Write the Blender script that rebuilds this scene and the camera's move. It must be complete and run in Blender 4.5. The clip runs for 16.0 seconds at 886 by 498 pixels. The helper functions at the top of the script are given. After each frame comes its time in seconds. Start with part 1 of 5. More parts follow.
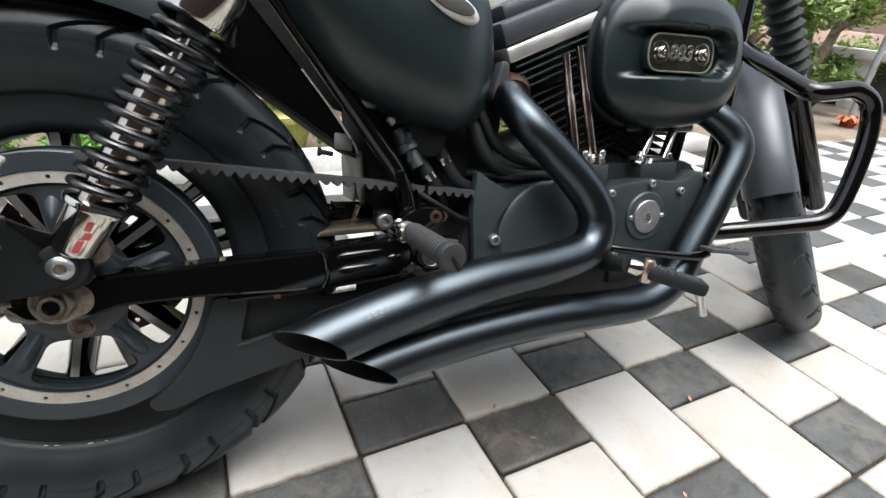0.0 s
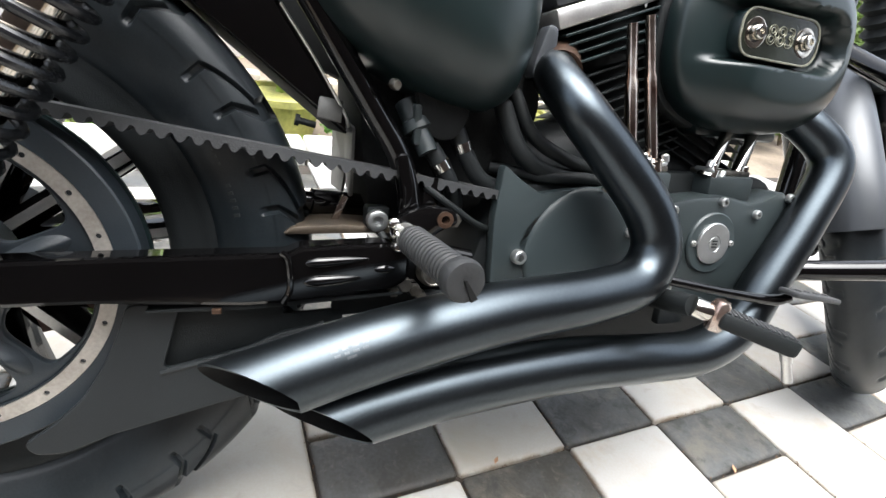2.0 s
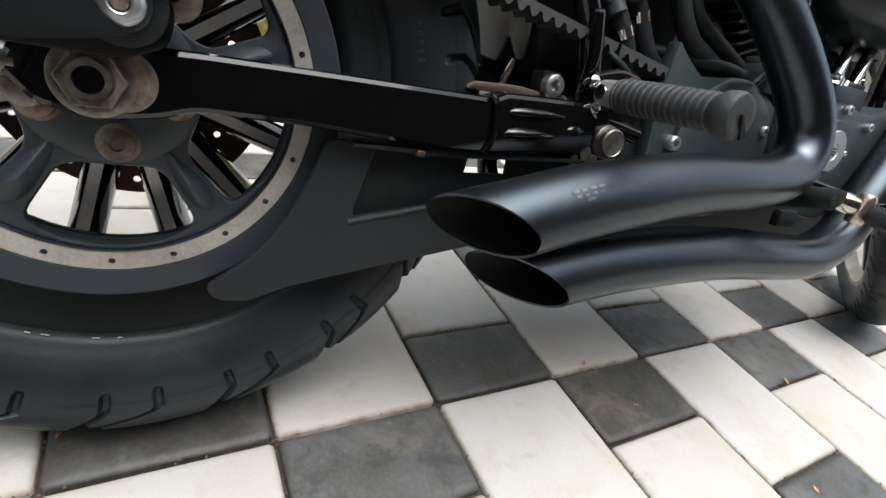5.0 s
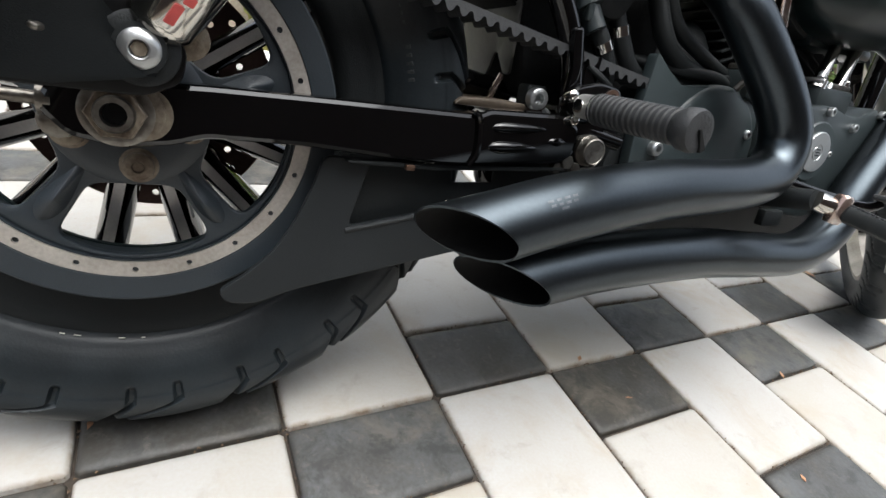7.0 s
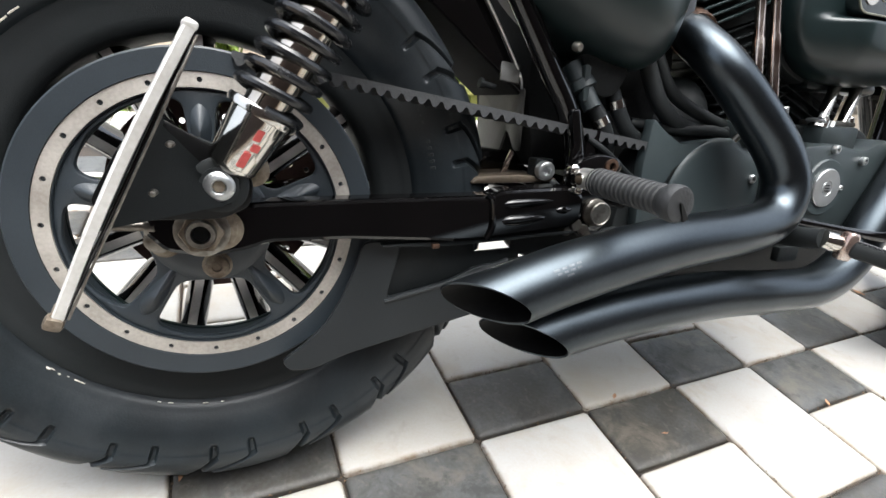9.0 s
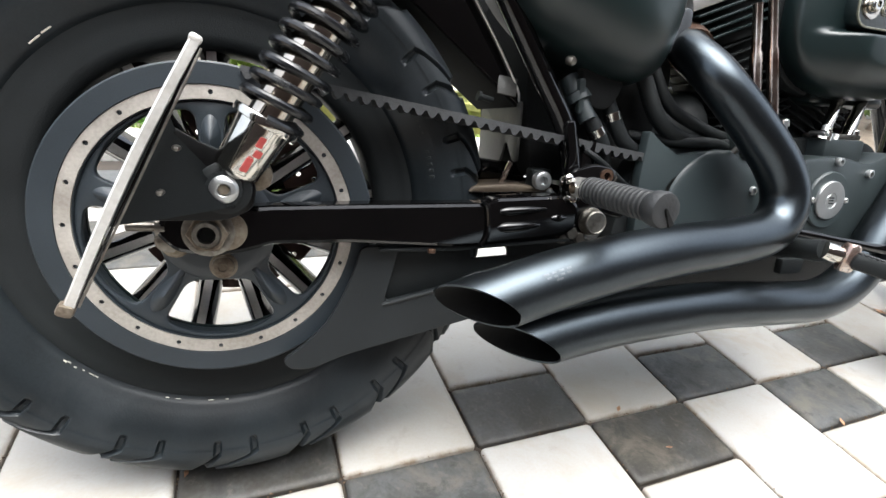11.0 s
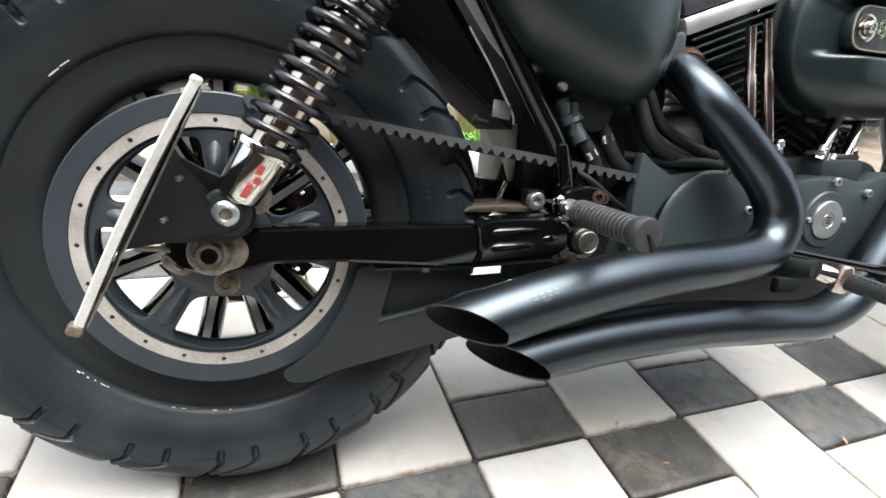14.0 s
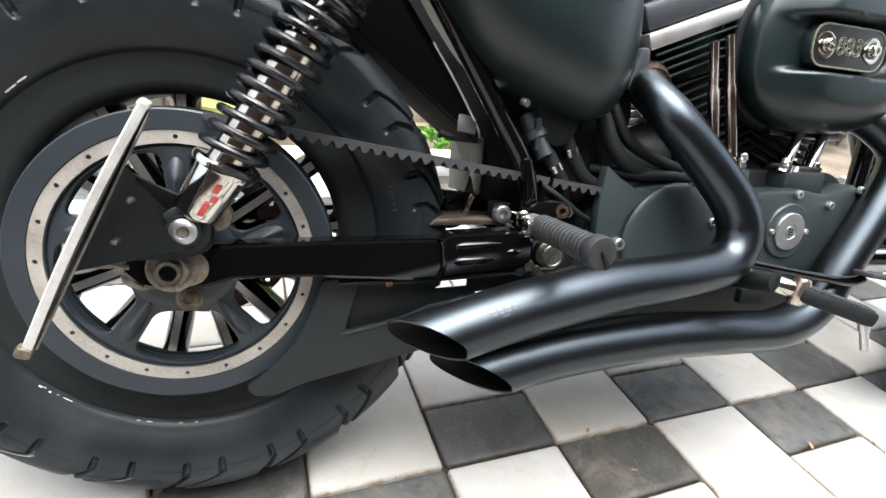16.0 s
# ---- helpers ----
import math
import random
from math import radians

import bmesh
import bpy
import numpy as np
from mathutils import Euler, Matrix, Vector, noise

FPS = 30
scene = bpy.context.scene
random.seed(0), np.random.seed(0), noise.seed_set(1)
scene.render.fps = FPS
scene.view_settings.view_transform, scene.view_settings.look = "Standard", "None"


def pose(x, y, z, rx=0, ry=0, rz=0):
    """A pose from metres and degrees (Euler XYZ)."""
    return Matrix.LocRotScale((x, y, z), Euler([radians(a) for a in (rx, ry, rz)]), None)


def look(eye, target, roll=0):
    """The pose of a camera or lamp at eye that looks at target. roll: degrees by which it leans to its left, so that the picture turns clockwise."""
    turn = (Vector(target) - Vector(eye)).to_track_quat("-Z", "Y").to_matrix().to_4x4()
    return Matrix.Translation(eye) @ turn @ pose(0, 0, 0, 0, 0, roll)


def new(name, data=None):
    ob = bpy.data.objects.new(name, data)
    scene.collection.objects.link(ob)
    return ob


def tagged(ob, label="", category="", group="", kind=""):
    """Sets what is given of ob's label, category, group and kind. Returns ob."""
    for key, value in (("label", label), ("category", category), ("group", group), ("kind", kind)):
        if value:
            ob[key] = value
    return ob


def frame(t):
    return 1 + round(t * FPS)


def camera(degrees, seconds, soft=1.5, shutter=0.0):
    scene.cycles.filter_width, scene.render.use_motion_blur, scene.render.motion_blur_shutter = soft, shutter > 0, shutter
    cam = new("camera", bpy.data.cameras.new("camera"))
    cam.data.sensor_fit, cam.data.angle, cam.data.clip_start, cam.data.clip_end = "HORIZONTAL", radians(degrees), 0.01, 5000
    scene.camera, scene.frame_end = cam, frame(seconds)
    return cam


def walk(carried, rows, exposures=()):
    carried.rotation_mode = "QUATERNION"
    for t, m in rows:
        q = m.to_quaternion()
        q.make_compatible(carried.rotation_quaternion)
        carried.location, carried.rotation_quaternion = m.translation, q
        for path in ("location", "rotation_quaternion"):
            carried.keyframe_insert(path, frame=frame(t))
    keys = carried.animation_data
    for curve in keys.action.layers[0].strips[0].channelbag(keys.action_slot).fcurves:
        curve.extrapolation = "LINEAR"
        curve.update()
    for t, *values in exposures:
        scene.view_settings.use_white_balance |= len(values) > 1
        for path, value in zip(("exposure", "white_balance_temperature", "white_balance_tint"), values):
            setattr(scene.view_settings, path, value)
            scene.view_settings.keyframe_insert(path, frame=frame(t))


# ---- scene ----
cam = camera(85.1, 16.0)
PATH = [
    (0, (0.188, -0.573, 0.669), (0.933, 1.028, -0.270), 6.5),
    (0.5, (0.243, -0.582, 0.663), (0.874, 1.071, -0.270), 5.2),
    (1, (0.238, -0.505, 0.648), (0.820, 1.164, -0.285), 6.0),
    (1.5, (0.234, -0.445, 0.610), (0.808, 1.227, -0.325), 8.8),
    (2, (0.247, -0.436, 0.599), (0.972, 1.186, -0.322), 11.1),
    (2.5, (0.212, -0.435, 0.601), (1.018, 1.113, -0.377), 13.4),
    (3, (0.134, -0.401, 0.554), (0.966, 1.138, -0.415), 14.7),
    (3.5, (0.089, -0.400, 0.529), (0.980, 1.094, -0.458), 16.3),
    (4, (0.083, -0.400, 0.480), (0.991, 1.076, -0.517), 17.5),
    (4.2, (0.069, -0.389, 0.463), (0.978, 1.079, -0.547), 18.0),
    (6.3, (0.051, -0.405, 0.461), (0.932, 1.080, -0.548), 16.9),
    (6.5, (0.050, -0.404, 0.476), (0.932, 1.061, -0.563), 17.4),
    (7, (0.060, -0.424, 0.492), (0.908, 1.060, -0.545), 16.1),
    (7.5, (0.062, -0.452, 0.511), (0.858, 1.068, -0.517), 14.7),
    (8, (0.071, -0.456, 0.523), (0.816, 1.103, -0.483), 13.1),
    (8.5, (0.055, -0.450, 0.557), (0.766, 1.143, -0.419), 9.5),
    (8.7, (0.052, -0.457, 0.564), (0.748, 1.145, -0.412), 9.1),
    (10.8, (0.063, -0.473, 0.554), (0.706, 1.189, -0.353), 8.2),
    (11, (0.071, -0.491, 0.563), (0.674, 1.182, -0.353), 8.0),
    (11.5, (0.070, -0.499, 0.573), (0.657, 1.179, -0.345), 7.9),
    (12, (0.089, -0.505, 0.582), (0.657, 1.178, -0.337), 7.8),
    (12.5, (0.091, -0.507, 0.587), (0.639, 1.185, -0.328), 7.9),
    (13, (0.092, -0.505, 0.583), (0.629, 1.192, -0.327), 7.6),
    (13.5, (0.092, -0.501, 0.587), (0.632, 1.197, -0.322), 7.5),
    (14, (0.088, -0.505, 0.588), (0.633, 1.194, -0.316), 7.5),
    (14.5, (0.089, -0.502, 0.591), (0.638, 1.195, -0.314), 7.4),
    (15, (0.106, -0.504, 0.607), (0.660, 1.189, -0.304), 7.5),
    (15.5, (0.122, -0.508, 0.612), (0.683, 1.184, -0.295), 7.7),
    (16, (0.118, -0.509, 0.610), (0.693, 1.178, -0.296), 8.0),
]
walk(cam, [(t, look(eye, target, roll)) for t, eye, target, roll in PATH],
     exposures=[(0, 1.38, 6250, 8), (0.5, 1.45, 6250, 8), (1, 1.72, 6250, 8), (1.5, 2.00, 6250, 8), (2, 2.00, 6250, 8), (2.5, 1.76, 6250, 8), (3, 1.66, 6250, 8), (3.5, 1.60, 6250, 8), (4, 1.32, 6250, 8), (6.5, 1.28, 6250, 8), (7, 1.30, 6250, 8), (8, 1.48, 6250, 8), (8.5, 1.69, 6250, 8), (8.7, 1.81, 6250, 8), (11, 1.90, 6250, 8), (13, 1.96, 6250, 8), (16, 1.98, 6250, 8)])

# ---- light ----
world = bpy.data.worlds.new("overcast_sky")
scene.world = world
world.use_nodes = True
wn = world.node_tree.nodes
sky = wn.new("ShaderNodeTexSky")
sky.sky_type = "NISHITA"
sky.sun_disc = False
sky.sun_elevation, sky.sun_rotation = radians(81), radians(180)
sky.air_density, sky.dust_density = 1.0, 6.0
cloud = wn.new("ShaderNodeHueSaturation")
cloud.inputs["Saturation"].default_value = 0.4
world.node_tree.links.new(sky.outputs[0], cloud.inputs["Color"])
world.node_tree.links.new(cloud.outputs[0], wn["Background"].inputs[0])
wn["Background"].inputs[1].default_value = 0.145
sun_data = bpy.data.lights.new("sun", "SUN")
sun_data.energy, sun_data.angle, sun_data.color = 1.35, radians(60), (1.0, 0.985, 0.955)
sun = new("sun", sun_data)
sun.matrix_world = look((0.3, -0.8, 5.0), (0.3, 0, 0))
scene.view_settings.exposure = 1.38


# ---- materials ----
def mat(name, col, rough=0.5, metal=0.0, var=0.25, grain=120.0, bump=0.15, patch=9.0, tint=None, coat=0.0, rvar=0.12, spec=0.5, per_piece=0.0):
    """A surface with colour variation at two scales, fine relief and uneven gloss."""
    m = bpy.data.materials.new(name)
    m.use_nodes = True
    nt, b = m.node_tree, m.node_tree.nodes["Principled BSDF"]
    N, L = nt.nodes.new, nt.links.new
    co = N("ShaderNodeTexCoord")
    n1, n2 = N("ShaderNodeTexNoise"), N("ShaderNodeTexNoise")
    n1.inputs["Scale"].default_value, n1.inputs["Detail"].default_value = patch, 6
    n2.inputs["Scale"].default_value, n2.inputs["Detail"].default_value = grain, 4
    L(co.outputs["Object"], n1.inputs["Vector"])
    L(co.outputs["Object"], n2.inputs["Vector"])
    mix = N("ShaderNodeMath")
    mix.operation = "MULTIPLY_ADD"
    mix.inputs[1].default_value = 0.65
    half = N("ShaderNodeMath")
    half.operation = "MULTIPLY"
    half.inputs[1].default_value = 0.35
    L(n2.outputs["Fac"], half.inputs[0])
    L(n1.outputs["Fac"], mix.inputs[0])
    L(half.outputs[0], mix.inputs[2])
    fac = mix.outputs[0]
    if per_piece:
        oi, pa = N("ShaderNodeObjectInfo"), N("ShaderNodeMath")
        pa.operation, pa.inputs[1].default_value = "MULTIPLY_ADD", per_piece
        L(oi.outputs["Random"], pa.inputs[0])
        L(fac, pa.inputs[2])
        sh = N("ShaderNodeMath")
        sh.operation, sh.inputs[1].default_value = "SUBTRACT", per_piece / 2
        L(pa.outputs[0], sh.inputs[0])
        fac = sh.outputs[0]
        add = N("ShaderNodeVectorMath")
        add.operation = "MULTIPLY_ADD"
        add.inputs[1].default_value = (37, 17, 5)
        L(oi.outputs["Random"], add.inputs[0])
        L(co.outputs["Object"], add.inputs[2])
        L(add.outputs[0], n1.inputs["Vector"])
    ramp = N("ShaderNodeValToRGB")
    t = tint or col
    ramp.color_ramp.elements[0].position, ramp.color_ramp.elements[1].position = 0.32, 0.68
    ramp.color_ramp.elements[0].color = (*[max(0, c * (1 - var)) for c in t], 1)
    ramp.color_ramp.elements[1].color = (*[min(1, c * (1 + var)) for c in col], 1)
    L(fac, ramp.inputs[0])
    L(ramp.outputs[0], b.inputs["Base Color"])
    rr = N("ShaderNodeMapRange")
    rr.inputs["To Min"].default_value, rr.inputs["To Max"].default_value = max(0.02, rough - rvar), min(1, rough + rvar)
    L(fac, rr.inputs["Value"])
    L(rr.outputs[0], b.inputs["Roughness"])
    b.inputs["Metallic"].default_value = metal
    b.inputs["Specular IOR Level"].default_value = spec
    b.inputs["Coat Weight"].default_value = coat
    b.inputs["Coat Roughness"].default_value = 0.08
    if bump:
        bp = N("ShaderNodeBump")
        bp.inputs["Strength"].default_value, bp.inputs["Distance"].default_value = bump, 0.002
        L(n2.outputs["Fac"], bp.inputs["Height"])
        L(bp.outputs[0], b.inputs["Normal"])
    return m


SATIN = mat("satin_black_paint", (0.0055, 0.0116, 0.012), 0.33, 0, 0.15, 500, 0.015, 6)
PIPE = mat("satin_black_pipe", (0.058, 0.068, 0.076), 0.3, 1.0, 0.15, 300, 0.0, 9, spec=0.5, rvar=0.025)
SOOT = mat("sooty_pipe_bore", (0.006, 0.006, 0.006), 0.8, 0, 0.5, 200, 0.1, 30, spec=0.15)
GLOSS = mat("gloss_black_paint", (0.0017, 0.0016, 0.0017), 0.05, 0, 0.3, 200, 0.008, 10, spec=0.5, rvar=0.03)
PLATEBLK = mat("black_enamel_plate", (0.0016, 0.0016, 0.0017), 0.32, 0, 0.3, 300, 0.05, 14, spec=0.2)
ROUGHBLK = mat("black_wrinkle_finish", (0.0095, 0.0112, 0.0118), 0.55, 0, 0.3, 900, 0.25, 12, spec=0.22)
GUARD = mat("charcoal_plastic", (0.0115, 0.0135, 0.0148), 0.46, 0, 0.18, 700, 0.12, 10, spec=0.3)
COVER = mat("charcoal_satin_cover", (0.0225, 0.031, 0.033), 0.46, 0, 0.15, 700, 0.1, 8)
CASE = mat("dark_grey_case_paint", (0.0175, 0.0235, 0.0245), 0.42, 0, 0.25, 500, 0.08, 14)
COIL = mat("black_powder_coat", (0.007, 0.0075, 0.0085), 0.24, 0, 0.2, 300, 0.02, 20, spec=0.5)
PULLEY = mat("charcoal_powder_coat", (0.017, 0.0225, 0.0275), 0.42, 0, 0.2, 800, 0.15, 12)
RUBBER = mat("tyre_rubber", (0.0084, 0.0118, 0.0142), 0.42, 0, 0.45, 420, 0.07, 14, tint=(0.0075, 0.0102, 0.0122), spec=0.4, rvar=0.17)
PEG = mat("peg_rubber", (0.014, 0.0147, 0.0155), 0.6, 0, 0.25, 400, 0.25, 20)
BELT = mat("belt_rubber", (0.028, 0.029, 0.0305), 0.7, 0, 0.25, 400, 0.3, 20)
RUSTCHROME = mat("rusting_chrome", (0.6, 0.58, 0.54), 0.2, 0.9, 0.2, 90, 0.08, 38, tint=(0.26, 0.085, 0.035))
BRACE = mat("stained_steel", (0.09, 0.072, 0.052), 0.5, 0.3, 0.35, 200, 0.15, 30, tint=(0.08, 0.06, 0.045))
CHROME = mat("chrome", (0.54, 0.52, 0.48), 0.12, 1, 0.12, 80, 0.0, 30, rvar=0.05)
DULL = mat("weathered_steel", (0.21, 0.2, 0.18), 0.42, 1, 0.35, 200, 0.2, 60, tint=(0.13, 0.11, 0.09))
BRIGHT = mat("dull_bright_alloy", (0.62, 0.61, 0.585), 0.42, 0.6, 0.2, 300, 0.12, 40, tint=(0.66, 0.63, 0.58))
MACHINED = mat("brushed_aluminium", (0.66, 0.65, 0.63), 0.36, 0.9, 0.15, 400, 0.1, 30)
RING = mat("machined_ring", (0.47, 0.44, 0.4), 0.45, 0.6, 0.2, 300, 0.15, 25, tint=(0.39, 0.355, 0.31))
RUST = mat("rusty_bolt", (0.165, 0.142, 0.11), 0.55, 0.6, 0.45, 300, 0.3, 60, tint=(0.12, 0.08, 0.052))
FENDER = mat("charcoal_satin_fender", (0.05, 0.054, 0.06), 0.36, 0.25, 0.12, 600, 0.05, 6)
# grey put into the base colour in place of the steel's pale reflection
STAY = mat("grey_reflection_steel", (0.055, 0.054, 0.05), 0.45, 0.2, 0.25, 200, 0.1, 30)
DISC = mat("brake_disc_steel", (0.14, 0.085, 0.072), 0.4, 0.6, 0.3, 300, 0.1, 20)
# near-black colour painted in for the shade inside holes
HOLE_SHADE = mat("hole_shade_black", (0.008, 0.008, 0.008), 0.8, 0, 0.2, 100, 0, 20, spec=0.1)
UNDERSEAL = mat("dusty_black_underseal", (0.011, 0.0115, 0.0115), 0.85, 0, 0.4, 200, 0.3, 15, spec=0.1)
BRUSHED = mat("brushed_disc", (0.42, 0.43, 0.43), 0.36, 0.9, 0.12, 500, 0.1, 40)
# chrome with its reddish reflections painted in as a patchy tint
RED_REFLECT = mat("red_reflection_chrome", (0.5, 0.45, 0.4), 0.18, 1, 0.2, 100, 0.0, 34, tint=(0.24, 0.14, 0.11))
BADGE = mat("dark_olive_enamel", (0.012, 0.014, 0.009), 0.16, 0, 0.4, 300, 0.05, 40)
GOLD = mat("dull_gold_line", (0.27, 0.26, 0.2), 0.4, 0.8, 0.25, 300, 0.05, 60)
# brown reflections are painted into this chrome's colour
BROWN_REFLECT = mat("brown_reflection_chrome", (0.5, 0.47, 0.42), 0.1, 1, 0.2, 60, 0.0, 24, tint=(0.4, 0.34, 0.27), rvar=0.04)
RED = mat("red_label", (0.32, 0.05, 0.045), 0.4, 0, 0.2, 300, 0.05, 40)
COPPER = mat("heat_tinted_steel", (0.09, 0.055, 0.038), 0.4, 0.8, 0.35, 200, 0.1, 40, tint=(0.06, 0.03, 0.02))
PRINT = mat("grey_print", (0.105, 0.112, 0.12), 0.5, 1.0, 0.4, 500, 0.05, 160)
WHITE_FAR = mat("cream_paver_plain", (0.338, 0.333, 0.321), 0.75, 0, 0.08, 160, 0.3, 5, tint=(0.375, 0.362, 0.335))
DARK_FAR = mat("charcoal_paver_plain", (0.07, 0.073, 0.074), 0.6, 0, 0.3, 160, 0.4, 6, tint=(0.06, 0.058, 0.054))
WHITE = mat("cream_paver", (0.336, 0.329, 0.313), 0.72, 0, 0.08, 260, 0.02, 7, tint=(0.352, 0.33, 0.29), per_piece=0.26)
DARK = mat("charcoal_paver", (0.05, 0.0525, 0.053), 0.58, 0, 0.42, 170, 0.28, 15, tint=(0.05, 0.045, 0.036), per_piece=0.35)


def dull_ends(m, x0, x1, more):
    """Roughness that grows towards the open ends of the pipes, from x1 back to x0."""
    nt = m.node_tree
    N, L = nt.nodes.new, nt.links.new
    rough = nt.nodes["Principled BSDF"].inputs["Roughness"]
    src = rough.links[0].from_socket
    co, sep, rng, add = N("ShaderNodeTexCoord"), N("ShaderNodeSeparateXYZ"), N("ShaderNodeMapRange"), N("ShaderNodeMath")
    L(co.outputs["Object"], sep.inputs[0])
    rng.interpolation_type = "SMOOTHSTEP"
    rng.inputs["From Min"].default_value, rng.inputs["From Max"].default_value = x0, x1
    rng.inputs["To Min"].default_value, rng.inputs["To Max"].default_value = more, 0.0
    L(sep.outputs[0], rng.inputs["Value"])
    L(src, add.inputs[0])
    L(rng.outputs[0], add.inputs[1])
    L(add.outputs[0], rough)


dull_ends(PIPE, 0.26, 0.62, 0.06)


def grimy_edges(m, a, b, dirt, width, amount):
    """Brown dirt that clings unevenly to the edges of a block of half size a by b."""
    nt = m.node_tree
    N, L = nt.nodes.new, nt.links.new
    base = nt.nodes["Principled BSDF"].inputs["Base Color"]
    src = base.links[0].from_socket
    co, sep = N("ShaderNodeTexCoord"), N("ShaderNodeSeparateXYZ")
    L(co.outputs["Object"], sep.inputs[0])
    ds = []
    for k, h in ((0, a), (1, b)):
        ab, su = N("ShaderNodeMath"), N("ShaderNodeMath")
        ab.operation, su.operation = "ABSOLUTE", "SUBTRACT"
        L(sep.outputs[k], ab.inputs[0])
        su.inputs[0].default_value = h
        L(ab.outputs[0], su.inputs[1])
        ds.append(su)
    mn = N("ShaderNodeMath")
    mn.operation = "MINIMUM"
    L(ds[0].outputs[0], mn.inputs[0])
    L(ds[1].outputs[0], mn.inputs[1])
    oi, sh, no = N("ShaderNodeObjectInfo"), N("ShaderNodeVectorMath"), N("ShaderNodeTexNoise")
    sh.operation = "MULTIPLY_ADD"
    sh.inputs[1].default_value = (11, 29, 3)
    L(oi.outputs["Random"], sh.inputs[0])
    L(co.outputs["Object"], sh.inputs[2])
    no.inputs["Scale"].default_value, no.inputs["Detail"].default_value, no.inputs["Roughness"].default_value = 28, 8, 0.7
    L(sh.outputs[0], no.inputs["Vector"])
    rng = N("ShaderNodeMapRange")
    rng.interpolation_type = "SMOOTHSTEP"
    rng.inputs["From Min"].default_value, rng.inputs["From Max"].default_value = 0.0, width
    rng.inputs["To Min"].default_value, rng.inputs["To Max"].default_value = 1.0, 0.0
    L(mn.outputs[0], rng.inputs["Value"])
    cut = N("ShaderNodeMapRange")
    cut.inputs["From Min"].default_value, cut.inputs["From Max"].default_value = 0.38, 0.62
    L(no.outputs["Fac"], cut.inputs["Value"])
    mul, am = N("ShaderNodeMath"), N("ShaderNodeMath")
    mul.operation = am.operation = "MULTIPLY"
    L(rng.outputs[0], mul.inputs[0])
    L(cut.outputs[0], mul.inputs[1])
    L(mul.outputs[0], am.inputs[0])
    am.inputs[1].default_value = amount
    mix = N("ShaderNodeMix")
    mix.data_type = "RGBA"
    L(am.outputs[0], mix.inputs["Factor"])
    L(src, mix.inputs["A"])
    mix.inputs["B"].default_value = (*dirt, 1)
    L(mix.outputs["Result"], base)


def stains(m, scale, colour, lo, hi, amount):
    """Uneven blotches of dust and dirt of their own shape, other on every piece."""
    nt = m.node_tree
    N, L = nt.nodes.new, nt.links.new
    base = nt.nodes["Principled BSDF"].inputs["Base Color"]
    src = base.links[0].from_socket
    co, oi, sh, no = N("ShaderNodeTexCoord"), N("ShaderNodeObjectInfo"), N("ShaderNodeVectorMath"), N("ShaderNodeTexNoise")
    sh.operation = "MULTIPLY_ADD"
    sh.inputs[1].default_value = (53, 7, 19)
    L(oi.outputs["Random"], sh.inputs[0])
    L(co.outputs["Object"], sh.inputs[2])
    no.inputs["Scale"].default_value, no.inputs["Detail"].default_value, no.inputs["Roughness"].default_value, no.inputs["Distortion"].default_value = scale, 9, 0.68, 0.4
    L(sh.outputs[0], no.inputs["Vector"])
    rng = N("ShaderNodeMapRange")
    rng.interpolation_type = "SMOOTHSTEP"
    rng.inputs["From Min"].default_value, rng.inputs["From Max"].default_value, rng.inputs["To Max"].default_value = lo, hi, amount
    L(no.outputs["Fac"], rng.inputs["Value"])
    mix = N("ShaderNodeMix")
    mix.data_type = "RGBA"
    L(rng.outputs[0], mix.inputs["Factor"])
    L(src, mix.inputs["A"])
    mix.inputs["B"].default_value = (*colour, 1)
    L(mix.outputs["Result"], base)


stains(WHITE, 8, (0.31, 0.27, 0.21), 0.46, 0.72, 0.7)
stains(WHITE, 24, (0.27, 0.25, 0.215), 0.54, 0.7, 0.5)
stains(WHITE, 70, (0.2, 0.15, 0.1), 0.66, 0.76, 0.55)
stains(DARK, 12, (0.13, 0.115, 0.09), 0.47, 0.7, 0.62)
stains(DARK, 75, (0.12, 0.108, 0.09), 0.55, 0.72, 0.5)
stains(DARK, 26, (0.018, 0.018, 0.017), 0.5, 0.66, 0.7)
stains(WHITE_FAR, 5, (0.38, 0.33, 0.26), 0.5, 0.75, 0.5)
stains(RUBBER, 40, (0.03, 0.029, 0.027), 0.6, 0.8, 0.35)
stains(RUBBER, 6, (0.019, 0.0225, 0.0255), 0.5, 0.64, 0.75)
stains(RUBBER, 150, (0.02, 0.021, 0.022), 0.58, 0.74, 0.4)
grimy_edges(WHITE, 0.096, 0.1168, (0.17, 0.118, 0.075), 0.0055, 0.85)
grimy_edges(DARK, 0.096, 0.0575, (0.03, 0.025, 0.02), 0.01, 0.7)
JOINT = mat("joint_sand", (0.035, 0.026, 0.019), 0.9, 0, 0.4, 160, 0.5, 20, tint=(0.02, 0.017, 0.014))


# ---- mesh helpers ----
def part(name, bm, material, parent=None, label="", sharp=35):
    """Links a bmesh as one mesh object, under a thing or a part."""
    bmesh.ops.recalc_face_normals(bm, faces=bm.faces)
    me = bpy.data.meshes.new(name)
    bm.to_mesh(me)
    bm.free()
    me.shade_smooth()
    me.set_sharp_from_angle(angle=radians(sharp))
    for one in material if isinstance(material, (list, tuple)) else (material,):
        me.materials.append(one)
    ob = new(name, me)
    ob.parent = parent
    if label:
        ob["label"] = label
    return ob


